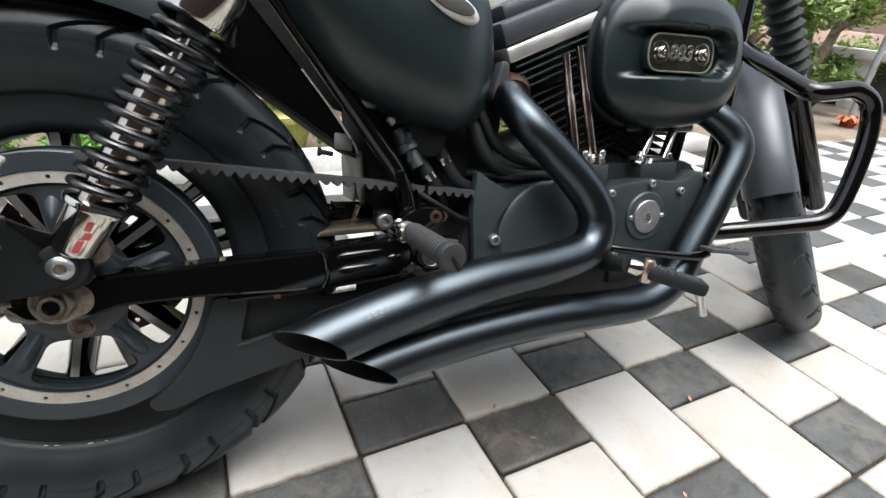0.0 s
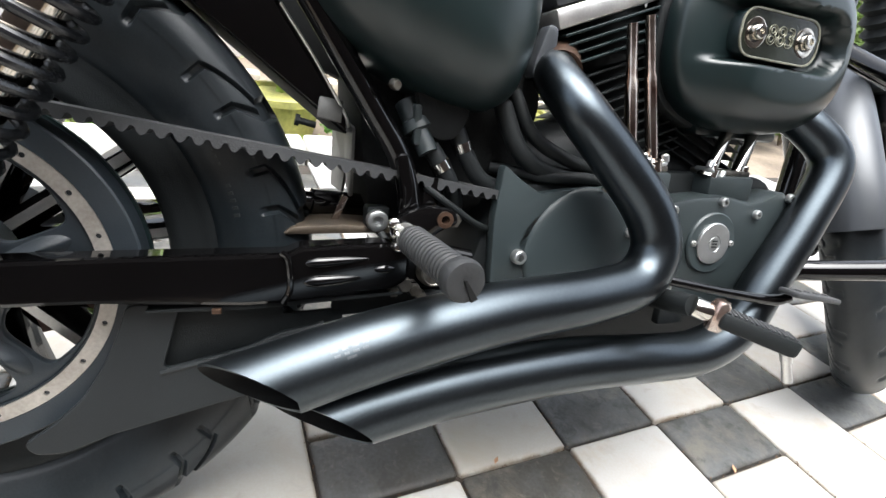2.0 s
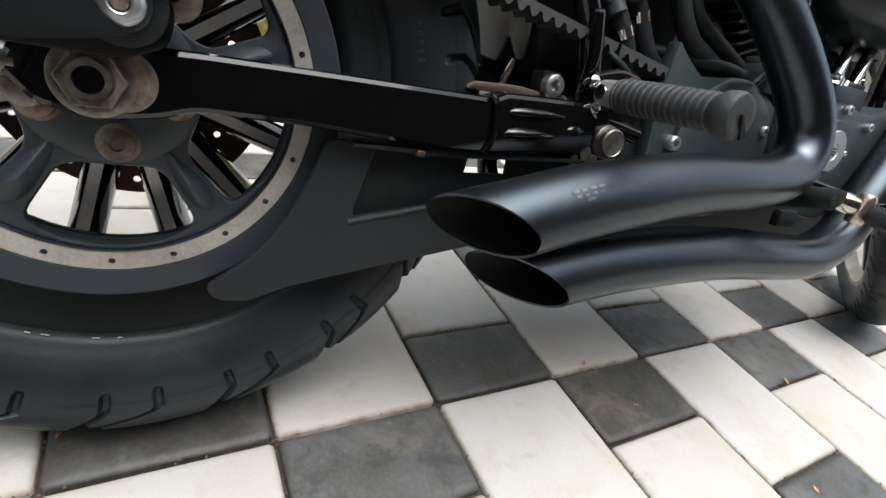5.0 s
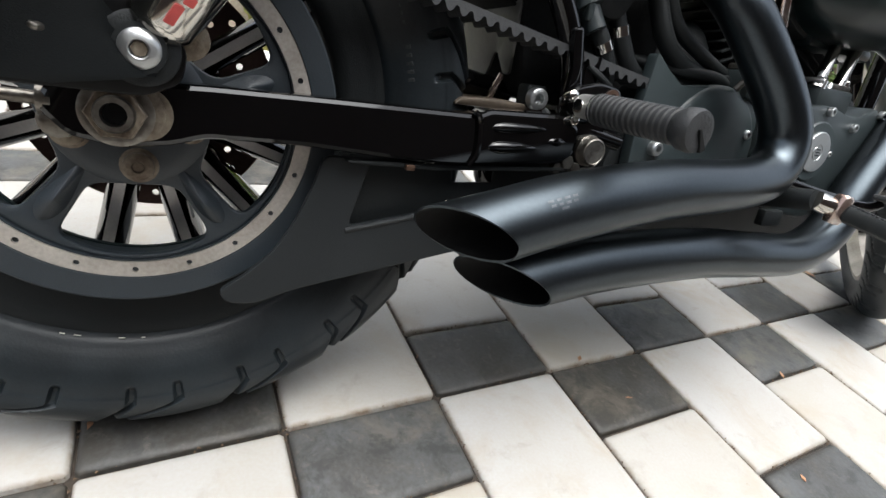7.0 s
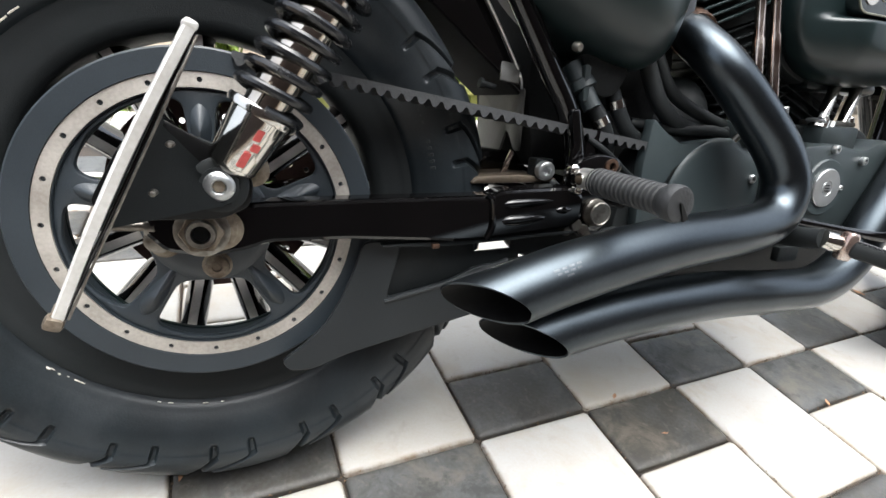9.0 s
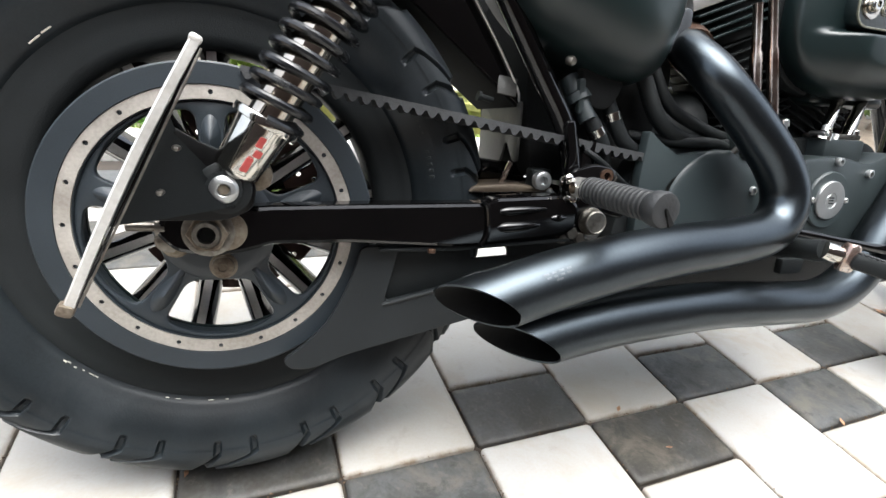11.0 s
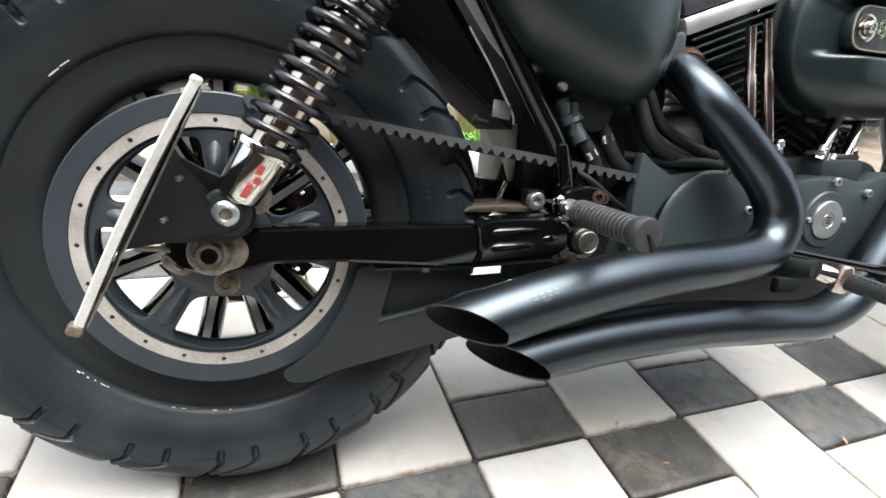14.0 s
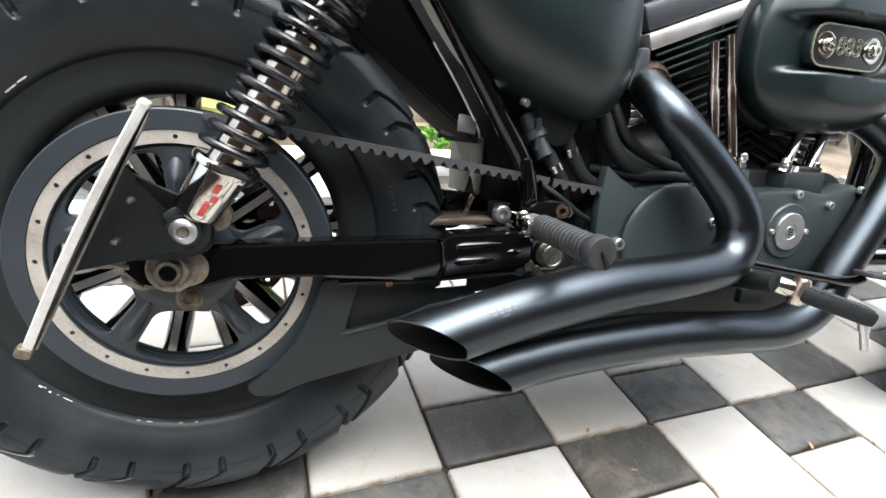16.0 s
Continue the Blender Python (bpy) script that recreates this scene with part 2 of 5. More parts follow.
def frame_of(axis):
    a = Vector(axis).normalized()
    side = a.cross(Vector((0, 0, 1)) if abs(a.z) < 0.9 else Vector((1, 0, 0))).normalized()
    return a, side, side.cross(a)


def rod(bm, origin, axis, profile, n=24, cap=True, sides=None):
    """A body of revolution: profile of (way along the axis, radius)."""
    o = Vector(origin)
    a, u, v = frame_of(axis)
    rings = []
    for s, r in profile:
        rings.append([bm.verts.new(o + a * s + (u * math.cos(2 * math.pi * i / n) + v * math.sin(2 * math.pi * i / n)) * r) for i in range(n)])
    for p, q in zip(rings, rings[1:]):
        for i in range(n):
            bm.faces.new((p[i], p[(i + 1) % n], q[(i + 1) % n], q[i]))
    if cap:
        bm.faces.new(rings[0])
        bm.faces.new(rings[-1])
    return bm


def glide(pts, steps=6):
    """A smooth line through the points."""
    P = [Vector(p) for p in pts]
    P = [P[0] * 2 - P[1]] + P + [P[-1] * 2 - P[-2]]
    out = []
    for i in range(1, len(P) - 2):
        for k in range(steps):
            t = k / steps
            a, b, c, d = P[i - 1:i + 3]
            out.append(0.5 * (2 * b + (c - a) * t + (2 * a - 5 * b + 4 * c - d) * t * t + (3 * b - a - 3 * c + d) * t ** 3))
    return out + [P[-2]]


def tube(bm, pts, r, n=16, steps=6, cap=True):
    """A round tube along a smooth line; r is one radius or one for each point."""
    line = glide(pts, steps) if steps > 1 else [Vector(p) for p in pts]
    m = len(line)
    rr = [r] * m if not isinstance(r, (list, tuple)) else list(np.interp(np.linspace(0, len(r) - 1, m), range(len(r)), r))
    tang = [(line[min(i + 1, m - 1)] - line[max(i - 1, 0)]).normalized() for i in range(m)]
    _, u, _ = frame_of(tang[0])
    rings = []
    for p, t, q in zip(line, tang, rr):
        u = (u - t * u.dot(t)).normalized()
        w = t.cross(u)
        rings.append([bm.verts.new(p + (u * math.cos(2 * math.pi * i / n) + w * math.sin(2 * math.pi * i / n)) * q) for i in range(n)])
    for a, b in zip(rings, rings[1:]):
        for i in range(n):
            bm.faces.new((a[i], a[(i + 1) % n], b[(i + 1) % n], b[i]))
    if cap:
        bm.faces.new(rings[0])
        bm.faces.new(rings[-1])
    return rings


def box(bm, c, size, turn=None, bevel=0.002):
    t = bmesh.new()
    bmesh.ops.create_cube(t, size=1)
    bmesh.ops.scale(t, vec=size, verts=t.verts)
    if bevel:
        bmesh.ops.bevel(t, geom=t.edges[:], offset=bevel, segments=2, profile=0.5, affect="EDGES")
    m = Matrix.Translation(c) @ (turn.to_4x4() if turn else Matrix())
    join(bm, t, m)
    return bm


def join(bm, t, m=None):
    """Adds the bmesh t, moved by m, to bm."""
    me = bpy.data.meshes.new("tmp")
    if m:
        bmesh.ops.transform(t, matrix=m, verts=t.verts)
    t.to_mesh(me)
    t.free()
    bm.from_mesh(me)
    bpy.data.meshes.remove(me)


def ring_pts(cx, cz, r, n=24, start=0.0):
    return [(cx + r * math.cos(start + 2 * math.pi * i / n), cz + r * math.sin(start + 2 * math.pi * i / n)) for i in range(n)]


def plate(bm, loops, y0, y1, bevel=0.0, bend=None):
    """A flat plate in the plane of x and z, from y0 to y1; the loops after the first are holes."""
    t = bmesh.new()
    edges = []
    for loop in loops:
        vs = [t.verts.new((x, y0, z)) for x, z in loop]
        edges += [t.edges.new((vs[i], vs[(i + 1) % len(vs)])) for i in range(len(vs))]
    bmesh.ops.triangle_fill(t, use_beauty=True, use_dissolve=False, edges=edges)
    got = bmesh.ops.extrude_face_region(t, geom=t.faces[:])
    bmesh.ops.translate(t, vec=(0, y1 - y0, 0), verts=[g for g in got["geom"] if isinstance(g, bmesh.types.BMVert)])
    bmesh.ops.recalc_face_normals(t, faces=t.faces)
    if bevel:
        es = [e for e in t.edges if len(e.link_faces) == 2 and e.calc_face_angle() > 0.9]
        bmesh.ops.bevel(t, geom=es, offset=bevel, segments=2, profile=0.5, affect="EDGES")
    if bend:
        for v in t.verts:
            v.co = bend(v.co)
    join(bm, t)
    return bm


def round_loop(pts, rad=0.01, n=4):
    """A polygon with rounded corners."""
    out = []
    m = len(pts)
    for i in range(m):
        a, b, c = Vector(pts[i - 1]), Vector(pts[i]), Vector(pts[(i + 1) % m])
        d = min(rad, (a - b).length * 0.45, (c - b).length * 0.45)
        p, q = b + (a - b).normalized() * d, b + (c - b).normalized() * d
        for k in range(n + 1):
            t = k / n
            out.append(tuple((1 - t) ** 2 * p + 2 * t * (1 - t) * b + t * t * q))
    return out


def pillow(bm, outline, y_back, y_front, steps=10, power=2.4, centre=None, base=0.0):
    """A shell that swells from an outline in x and z towards y_front."""
    c = Vector(centre) if centre else sum((Vector(p) for p in outline), Vector((0, 0))) / len(outline)
    rings = []
    if base:
        rings.append([bm.verts.new((p[0], y_back, p[1])) for p in outline])
    yb = y_back + (y_front - y_back) * base
    for k in range(steps):
        a = k / steps * math.pi / 2
        s, h = math.cos(a) ** (2 / power), math.sin(a) ** (2 / power)
        rings.append([bm.verts.new((c.x + (p[0] - c.x) * s, yb + (y_front - yb) * h, c.y + (p[1] - c.y) * s)) for p in outline])
    n = len(outline)
    for p, q in zip(rings, rings[1:]):
        for i in range(n):
            bm.faces.new((p[i], p[(i + 1) % n], q[(i + 1) % n], q[i]))
    tip = bm.verts.new((c.x, y_front, c.y))
    for i in range(n):
        bm.faces.new((rings[-1][i], rings[-1][(i + 1) % n], tip))
    bm.faces.new(rings[0])
    return bm


def bolt(name, pos, axis, r, h, material, parent, label="", socket=True):
    """A round-headed screw with a hexagonal socket, its head towards the axis."""
    bm = bmesh.new()
    prof = [(-0.012, r * 0.55), (0, r * 0.55), (0, r), (h * 0.7, r), (h * 0.9, r * 0.94), (h, r * 0.8)]
    if socket:
        prof += [(h, r * 0.48), (h * 0.3, r * 0.45)]
    rod(bm, pos, axis, prof, 18)
    return part(name, bm, material, parent, label)


def hexnut(name, pos, axis, r, h, material, parent, bore=0.0):
    bm = bmesh.new()
    prof = [(0, r * 0.96), (h * 0.1, r), (h * 0.9, r), (h, r * 0.94)]
    if bore:
        prof += [(h, bore), (h * 0.1, bore * 0.95)]
    rod(bm, pos, axis, prof, 6)
    return part(name, bm, material, parent, sharp=20)


# ---- motorcycle: x ahead of the rear axle, y towards its left side, z up ----
bike = new("motorcycle")
bike.location, bike.rotation_euler = (0, 0, 0.002), (radians(-14), 0, 0)
tagged(bike, "matte black cruiser motorcycle leaning on its side stand on the pavers", "motorcycle")
AX = Vector((0, 0, 0.322))
OUT = (0, -1, 0)


def tyre_mesh(seg, repeats, depth, profile, hub):
    """A tyre about the y axis through the origin, with curved grooves cut into its shoulders; hub: radius of the section's middle."""
    bm = bmesh.new()
    pr = glide([(y, r, 0) for y, r in profile], 7)
    fine = [pr[0]]
    for p, q in zip(pr, pr[1:]):
        ang = math.degrees(math.atan2(abs(q.x), q.y - hub))
        n = 4 if q.x < 0 and 44 < ang < 80 else 1
        fine += [p.lerp(q, (j + 1) / n) for j in range(n)]
    pr = fine
    rows = []
    for i in range(seg):
        a = 2 * math.pi * i / seg
        row = []
        for q in pr:
            y, r = q.x, q.y
            phi = math.degrees(math.atan2(abs(y), r - hub))
            side = 1 if y < 0 else -1
            base = a * repeats / (2 * math.pi) + (0.5 if y > 0 else 0)
            k = min(1, max(0, (74 - phi) / 15))
            cut = 0.0
            for shift_, lo, hi, w in ((side * 0.52 * k ** 1.3, 24, 89, 0.042 + 0.05 * k), (0.4 + side * 0.2 * k, 34, 88, 0.042 + 0.02 * k)):
                ph = (base + shift_) % 1.0
                d = min(ph, 1 - ph) / w
                if lo < phi < hi and d < 1:
                    cut = max(cut, depth * min(1, 2.2 * (1 - d)) * min(1, (phi - lo) / 4, (hi - phi) / 6))
            if cut:
                n = Vector((y, r - hub)).normalized()
                y, r = y - n.x * cut, r - n.y * cut
            row.append(bm.verts.new((r * math.cos(a), y, r * math.sin(a))))
        rows.append(row)
    m = len(pr)
    for i in range(seg):
        p, q = rows[i], rows[(i + 1) % seg]
        for j in range(m - 1):
            bm.faces.new((p[j], p[j + 1], q[j + 1], q[j]))
    return bm


REAR_TYRE = [(-0.050, 0.211), (-0.0565, 0.2165), (-0.061, 0.224), (-0.0658, 0.233), (-0.0708, 0.245), (-0.0738, 0.258), (-0.0747, 0.2672), (-0.0757, 0.2716), (-0.0753, 0.281), (-0.070, 0.293), (-0.059, 0.3015), (-0.04, 0.3055), (-0.02, 0.3062), (0, 0.3045)]
REAR_TYRE += [(-y * 0.8, r - 0.007) for y, r in REAR_TYRE[-2::-1]]


def shift(bm, v):
    bmesh.ops.translate(bm, vec=v, verts=bm.verts)
    return bm


# rear wheel
bm = bmesh.new()
rod(bm, AX, (0, 1, 0), [(-0.052, 0.216), (-0.053, 0.211), (-0.051, 0.203), (-0.049, 0.196), (-0.05, 0.182), (-0.046, 0.172), (-0.04, 0.168), (0.034, 0.169), (0.041, 0.18), (0.044, 0.196), (0.05, 0.203), (0.053, 0.211), (0.052, 0.216), (0.03, 0.2), (-0.03, 0.2), (-0.052, 0.216)], 96, cap=False)
wheel = part("rear_wheel", bm, ROUGHBLK, bike, "black cast wheel with machined spoke edges")
bm = shift(tyre_mesh(1200, 17, 0.0062, REAR_TYRE, 0.255), AX + Vector((0, 0, -0.004)))
lean, rise = Matrix.Rotation(radians(-14), 3, "X"), 0.002
low = min((lean @ v.co).z + rise for v in bm.verts)
for v in bm.verts:  # the tyre settles on the paving
    h = (lean @ v.co).z + rise - low
    if h < 0.06:
        v.co += lean.inverted() @ Vector((0, 0, -low * (1 - h / 0.06) ** 2))
part("tyre", bm, RUBBER, wheel, "worn black road tyre")
bm = bmesh.new()
rod(bm, AX, (0, 1, 0), [(-0.085, 0.03), (-0.085, 0.05), (-0.05, 0.055), (-0.03, 0.042), (0.03, 0.042), (0.06, 0.055), (0.06, 0.03)], 48)
part("hub", bm, PULLEY, wheel)
for k in range(13):
    a = radians(-103 + 360 / 13 * k)
    t = bmesh.new()
    sec = ((-0.034, 0.0042), (-0.0325, 0.0052), (-0.018, 0.011), (0.012, 0.012), (0.02, 0.006))
    ring0 = [t.verts.new((0.04, y, s * w)) for s, run in ((-1, sec), (1, sec[::-1])) for y, w in run]
    ring1 = [t.verts.new((0.173, y * 0.9, s * w * 1.15)) for s, run in ((-1, sec), (1, sec[::-1])) for y, w in run]
    m_ = len(ring0)
    for q in range(m_):
        f = t.faces.new((ring0[q], ring0[(q + 1) % m_], ring1[(q + 1) % m_], ring1[q]))
        if q == m_ - 1:
            f.material_index = 1
    t.faces.new(ring0)
    t.faces.new(ring1)
    bm = bmesh.new()
    join(bm, t, Matrix.Translation(AX) @ Matrix.Rotation(-a, 4, "Y"))
    part("spoke", bm, [GLOSS, MACHINED], wheel)
# pulley on the wheel: rim, machined ring with holes, a face with five windows
PC = Vector((0.001, 0, 0.319))
bm = bmesh.new()
rod(bm, PC, OUT, [(0.066, 0.15), (0.068, 0.1555), (0.0965, 0.1555), (0.098, 0.1538), (0.098, 0.1352), (0.0945, 0.1346), (0.0945, 0.1216), (0.0952, 0.1212), (0.0952, 0.1205), (0.083, 0.1195), (0.068, 0.1195), (0.066, 0.15)], 128, cap=False)
part("pulley_rim", bm, PULLEY, wheel, "charcoal belt pulley with a flat outer face")
bm = bmesh.new()
holes = [ring_pts(0.1282 * math.cos(radians(-91 + 18 * k)), 0.1282 * math.sin(radians(-91 + 18 * k)), 0.0024, 10) for k in range(20)]
plate(bm, [ring_pts(0, 0, 0.1346, 120), ring_pts(0, 0, 0.1217, 120)] + holes, -0.0968, -0.0942)
part("pulley_ring", shift(bm, PC), RING, wheel, "machined metal ring with small drilled holes")
bm = bmesh.new()
rod(bm, PC, OUT, [(0.062, 0.119), (0.062, 0.158), (0.0665, 0.158), (0.0665, 0.119), (0.062, 0.119)], 96, cap=False)
part("back_flange", bm, SATIN, wheel)
# dark backing paints the shade seen through the ring's drilled holes
bm = bmesh.new()
rod(bm, PC, OUT, [(0.088, 0.134), (0.0938, 0.134), (0.0938, 0.1222), (0.088, 0.1222)], 64, cap=False)
part("ring_backing", bm, HOLE_SHADE, wheel)


def window(mid):
    """One rounded opening of the pulley's face, between two webs."""
    half, loop = 0.0105, []
    for s in (-1, 1):
        web = radians(mid + 36 * s)
        along, across = Vector((math.cos(web), math.sin(web))), Vector((math.sin(web), -math.cos(web))) * s
        pair = [along * r + across * (half + 0.004 * (r - 0.075) / 0.04) for r in (0.064, 0.112)]
        loop.append(pair)
    arc = [Vector((math.cos(radians(mid + d)), math.sin(radians(mid + d)))) * 0.1172 for d in (-13, 0, 13)]
    pts = [loop[0][0], loop[0][1]] + arc + [loop[1][1], loop[1][0]]
    return round_loop([tuple(p) for p in pts], 0.011, 4)


bm = bmesh.new()
plate(bm, [ring_pts(0, 0, 0.1208, 96)] + [window(54 + 72 * k) for k in range(5)] + [ring_pts(0, 0, 0.03, 32)], -0.093, -0.084, 0.003)
part("pulley_face", shift(bm, PC), PULLEY, wheel)
bm = bmesh.new()
rod(bm, PC, OUT, [(0.075, 0.03), (0.075, 0.058), (0.0925, 0.057), (0.0945, 0.055), (0.097, 0.044), (0.097, 0.024)], 64)
part("pulley_hub", bm, PULLEY, wheel)
for k in range(5):
    a = radians(90 + 72 * k)
    t = bmesh.new()
    ro = round_loop([(0.052, -0.003), (0.075, -0.0085), (0.092, -0.0105), (0.105, -0.0075), (0.1125, 0), (0.105, 0.0075), (0.092, 0.0105), (0.075, 0.0085), (0.052, 0.003)], 0.01)
    pillow(t, ro, -0.091, -0.103, 8, 1.15)
    bm = bmesh.new()
    join(bm, t, Matrix.Translation(PC) @ Matrix.Rotation(-a, 4, "Y"))
    part("pulley_web", bm, PULLEY, wheel)
for k in range(5):
    a = radians(-83 + 72 * k)
    bm = bmesh.new()
    rod(bm, PC + Vector((0.041 * math.cos(a), -0.095, 0.041 * math.sin(a))), OUT, [(0, 0.0135), (0.0025, 0.0135), (0.0035, 0.011), (0.009, 0.0104), (0.0105, 0.008), (0.0105, 0.0045), (0.009, 0.0035)], 20)
    part("pulley_bolt", bm, RUST, wheel, "dull rusty pulley bolt")
bm = bmesh.new()
dh = [ring_pts(0.107 * math.cos(2 * math.pi * k / 24 + d), 0.107 * math.sin(2 * math.pi * k / 24 + d), 0.0035, 8) for k, d in [(k, 0) for k in range(24)]]
dh += [ring_pts(0.09 * math.cos(2 * math.pi * (k + 0.5) / 24), 0.09 * math.sin(2 * math.pi * (k + 0.5) / 24), 0.0035, 8) for k in range(24)]
plate(bm, [ring_pts(0, 0, 0.12, 96), ring_pts(0, 0, 0.068, 64)] + dh, 0.062, 0.067)
part("brake_disc", shift(bm, AX), DISC, wheel, "reddish brown drilled brake disc")


def sidewall_mark(name, angle, r, along, out, proud, material):
    """A small raised or rubbed mark on the tyre's right sidewall."""
    y = -float(np.interp(r, [q for _, q in REAR_TYRE[:7]], [-p for p, _ in REAR_TYRE[:7]]))
    t = bmesh.new()
    bmesh.ops.create_cube(t, size=1)
    bmesh.ops.scale(t, vec=(out, 0.003, along), verts=t.verts)
    bmesh.ops.bevel(t, geom=t.edges[:], offset=min(out, along) * 0.2, segments=1, affect="EDGES")
    tilt = Matrix.Rotation(radians(-28), 4, "Z") if r < 0.25 else Matrix()
    bm = bmesh.new()
    join(bm, t, Matrix.Translation(AX) @ Matrix.Rotation(-radians(angle), 4, "Y") @ Matrix.Translation((r, y + 0.0015 - proud, 0)) @ tilt)
    part(name, bm, material, wheel)


CHIP = mat("pale_scuff", (0.62, 0.58, 0.5), 0.7, 0, 0.3, 400, 0.1, 60)
MOULD = mat("moulded_rubber", (0.02, 0.022, 0.023), 0.6, 0, 0.4, 300, 0.1, 40)
for a_, w_ in ((-134.5, 0.0035), (-130.5, 0.002), (-128.2, 0.0055), (-126.8, 0.004), (-107.5, 0.004), (-104.5, 0.0055), (-95.5, 0.005), (-91, 0.003)):
    sidewall_mark("scuff_mark", a_, 0.2175, w_, 0.0008, 0.0022, CHIP)
for a_, r_, w_ in ((132.6, 0.2165, 0.005), (131.0, 0.2165, 0.008), (128.6, 0.217, 0.0065), (127.2, 0.217, 0.004), (-135.5, 0.2185, 0.004), (-132.6, 0.2185, 0.0025)):
    sidewall_mark("scuff_mark", a_, r_, w_, 0.0016, 0.0022, CHIP)
for a_ in (29.5, 27.6, 26.0, 24.2, 19.0, 17.2, 15.4, 13.6, 11.8):
    sidewall_mark("raised_mark", a_, 0.236, 0.0045, 0.0075, 0.0007, MOULD)

# axle
bm = bmesh.new()
rod(bm, AX + Vector((0, -0.134, 0)), OUT, [(0, 0.0225), (0.004, 0.0225), (0.005, 0.02), (0.005, 0.018)], 32)
axle = part("rear_axle", bm, DULL, bike, "weathered axle end with a large nut")
hexnut("axle_nut", AX + Vector((0, -0.138, 0)), OUT, 0.018, 0.008, RUST, axle, 0.0122)
bm = bmesh.new()
rod(bm, AX + Vector((0, -0.136, 0)), OUT, [(0, 0.0122), (0.0135, 0.0122), (0.0155, 0.0112), (0.0155, 0.0078), (0.002, 0.007)], 24)
part("hollow_shaft", bm, DULL, axle)
# dark disc in place of the shaded depth of the shaft
bm = bmesh.new()
rod(bm, AX + Vector((0, -0.136, 0)), OUT, [(0.003, 0.0068), (0.0095, 0.0068)], 20)
part("bore", bm, HOLE_SHADE, axle)
bm = bmesh.new()
rod(bm, (-0.036, -0.126, 0.325), (-1, 0, 0.03), [(0, 0.0105), (0.008, 0.0105), (0.009, 0.0045), (0.032, 0.0045), (0.033, 0.003)], 16)
part("adjuster_screw", bm, DULL, axle)
bm = bmesh.new()
rod(bm, (-0.037, -0.112, 0.311), OUT, [(0, 0.0125), (0.01, 0.0115), (0.012, 0.008)], 16)
part("adjuster_bolt", bm, DULL, axle)
for k in range(3):
    bm = bmesh.new()
    rod(bm, AX + Vector((0.0085 + 0.006 * k, -0.1345 + 0.0012 * k, 0.001)), OUT, [(0, 0.02 - 0.001 * k), (0.0026, 0.02 - 0.001 * k), (0.0032, 0.0186 - 0.001 * k), (0.0032, 0.014)], 32)
    part("spacer_washer", bm, RUST, axle)

# swingarm
SW = [(-0.046, 0.322), (-0.036, 0.342), (-0.012, 0.351), (0.03, 0.345), (0.058, 0.3465), (0.15, 0.3485), (0.274, 0.3505), (0.284, 0.356), (0.368, 0.36), (0.388, 0.35), (0.388, 0.322), (0.372, 0.3125), (0.274, 0.303), (0.24, 0.302), (0.126, 0.309), (0.054, 0.309), (0.032, 0.302), (0.0, 0.2975), (-0.03, 0.304)]
bm = bmesh.new()
plate(bm, [round_loop(SW, 0.006, 3)], -0.136, -0.108, 0.004)
swing = part("swingarm", bm, GLOSS, bike, "gloss black rectangular swingarm", sharp=18)
bm = bmesh.new()
plate(bm, [round_loop(SW, 0.006, 3)], 0.108, 0.136, 0.0025)
part("left_arm", bm, GLOSS, swing, "", 18)
bm = bmesh.new()
tube(bm, [(0.41, -0.12, 0.335), (0.41, 0.12, 0.335)], 0.026, 20, 1)
part("pivot_tube", bm, GLOSS, swing)
bm = bmesh.new()
for z, x0_, x1_, r_ in ((0.3405, 0.288, 0.35, 0.0052), (0.3225, 0.287, 0.342, 0.0062), (0.333, 0.352, 0.376, 0.0048)):
    rod(bm, (x0_, -0.1345, z), (1, 0, 0.06), [(0, 0.001), (0.004, r_ * 0.7), (0.012, r_), ((x1_ - x0_) * 0.6, r_ * 0.85), (x1_ - x0_ - 0.004, r_ * 0.4), (x1_ - x0_, 0.0008)], 18)
part("pressed_rib", bm, GLOSS, swing)
bm = bmesh.new()
tube(bm, [(0.268, -0.137, 0.352), (0.274, -0.1385, 0.345), (0.276, -0.1385, 0.318), (0.27, -0.137, 0.304)], 0.0028, 8, 4)
part("weld_seam", bm, GLOSS, swing)
bm = bmesh.new()
plate(bm, [[(0.16, 0.3), (0.385, 0.308), (0.385, 0.3045), (0.24, 0.2965), (0.16, 0.2975)]], -0.13, -0.09, 0.001)
part("lower_flange", bm, ROUGHBLK, swing)
bm = bmesh.new()
box(bm, (0.215, -0.132, 0.298), (0.008, 0.006, 0.005), None, 0.001)
part("flange_clip", bm, COPPER, swing)

# lower belt guard
bm = bmesh.new()
GU = [(0.143, 0.30), (0.185, 0.301), (0.168, 0.237), (0.238, 0.252), (0.27, 0.266), (0.34, 0.276), (0.42, 0.29), (0.42, 0.24), (0.33, 0.222), (0.28, 0.211), (0.125, 0.176), (0.09, 0.163), (0.067, 0.165), (0.06, 0.177), (0.082, 0.192), (0.105, 0.214), (0.122, 0.242), (0.136, 0.275)]
plate(bm, [round_loop(GU, 0.008)], -0.116, -0.11, 0.0015)
guard = part("belt_guard", bm, GUARD, bike, "charcoal plastic lower belt guard", sharp=18)
bm = bmesh.new()
plate(bm, [[(0.168, 0.301), (0.268, 0.301), (0.272, 0.2805), (0.33, 0.2835), (0.33, 0.268), (0.27, 0.262), (0.238, 0.249), (0.168, 0.234)]], -0.104, -0.1, 0.001)
part("inner_panel", bm, ROUGHBLK, guard)
bm = bmesh.new()
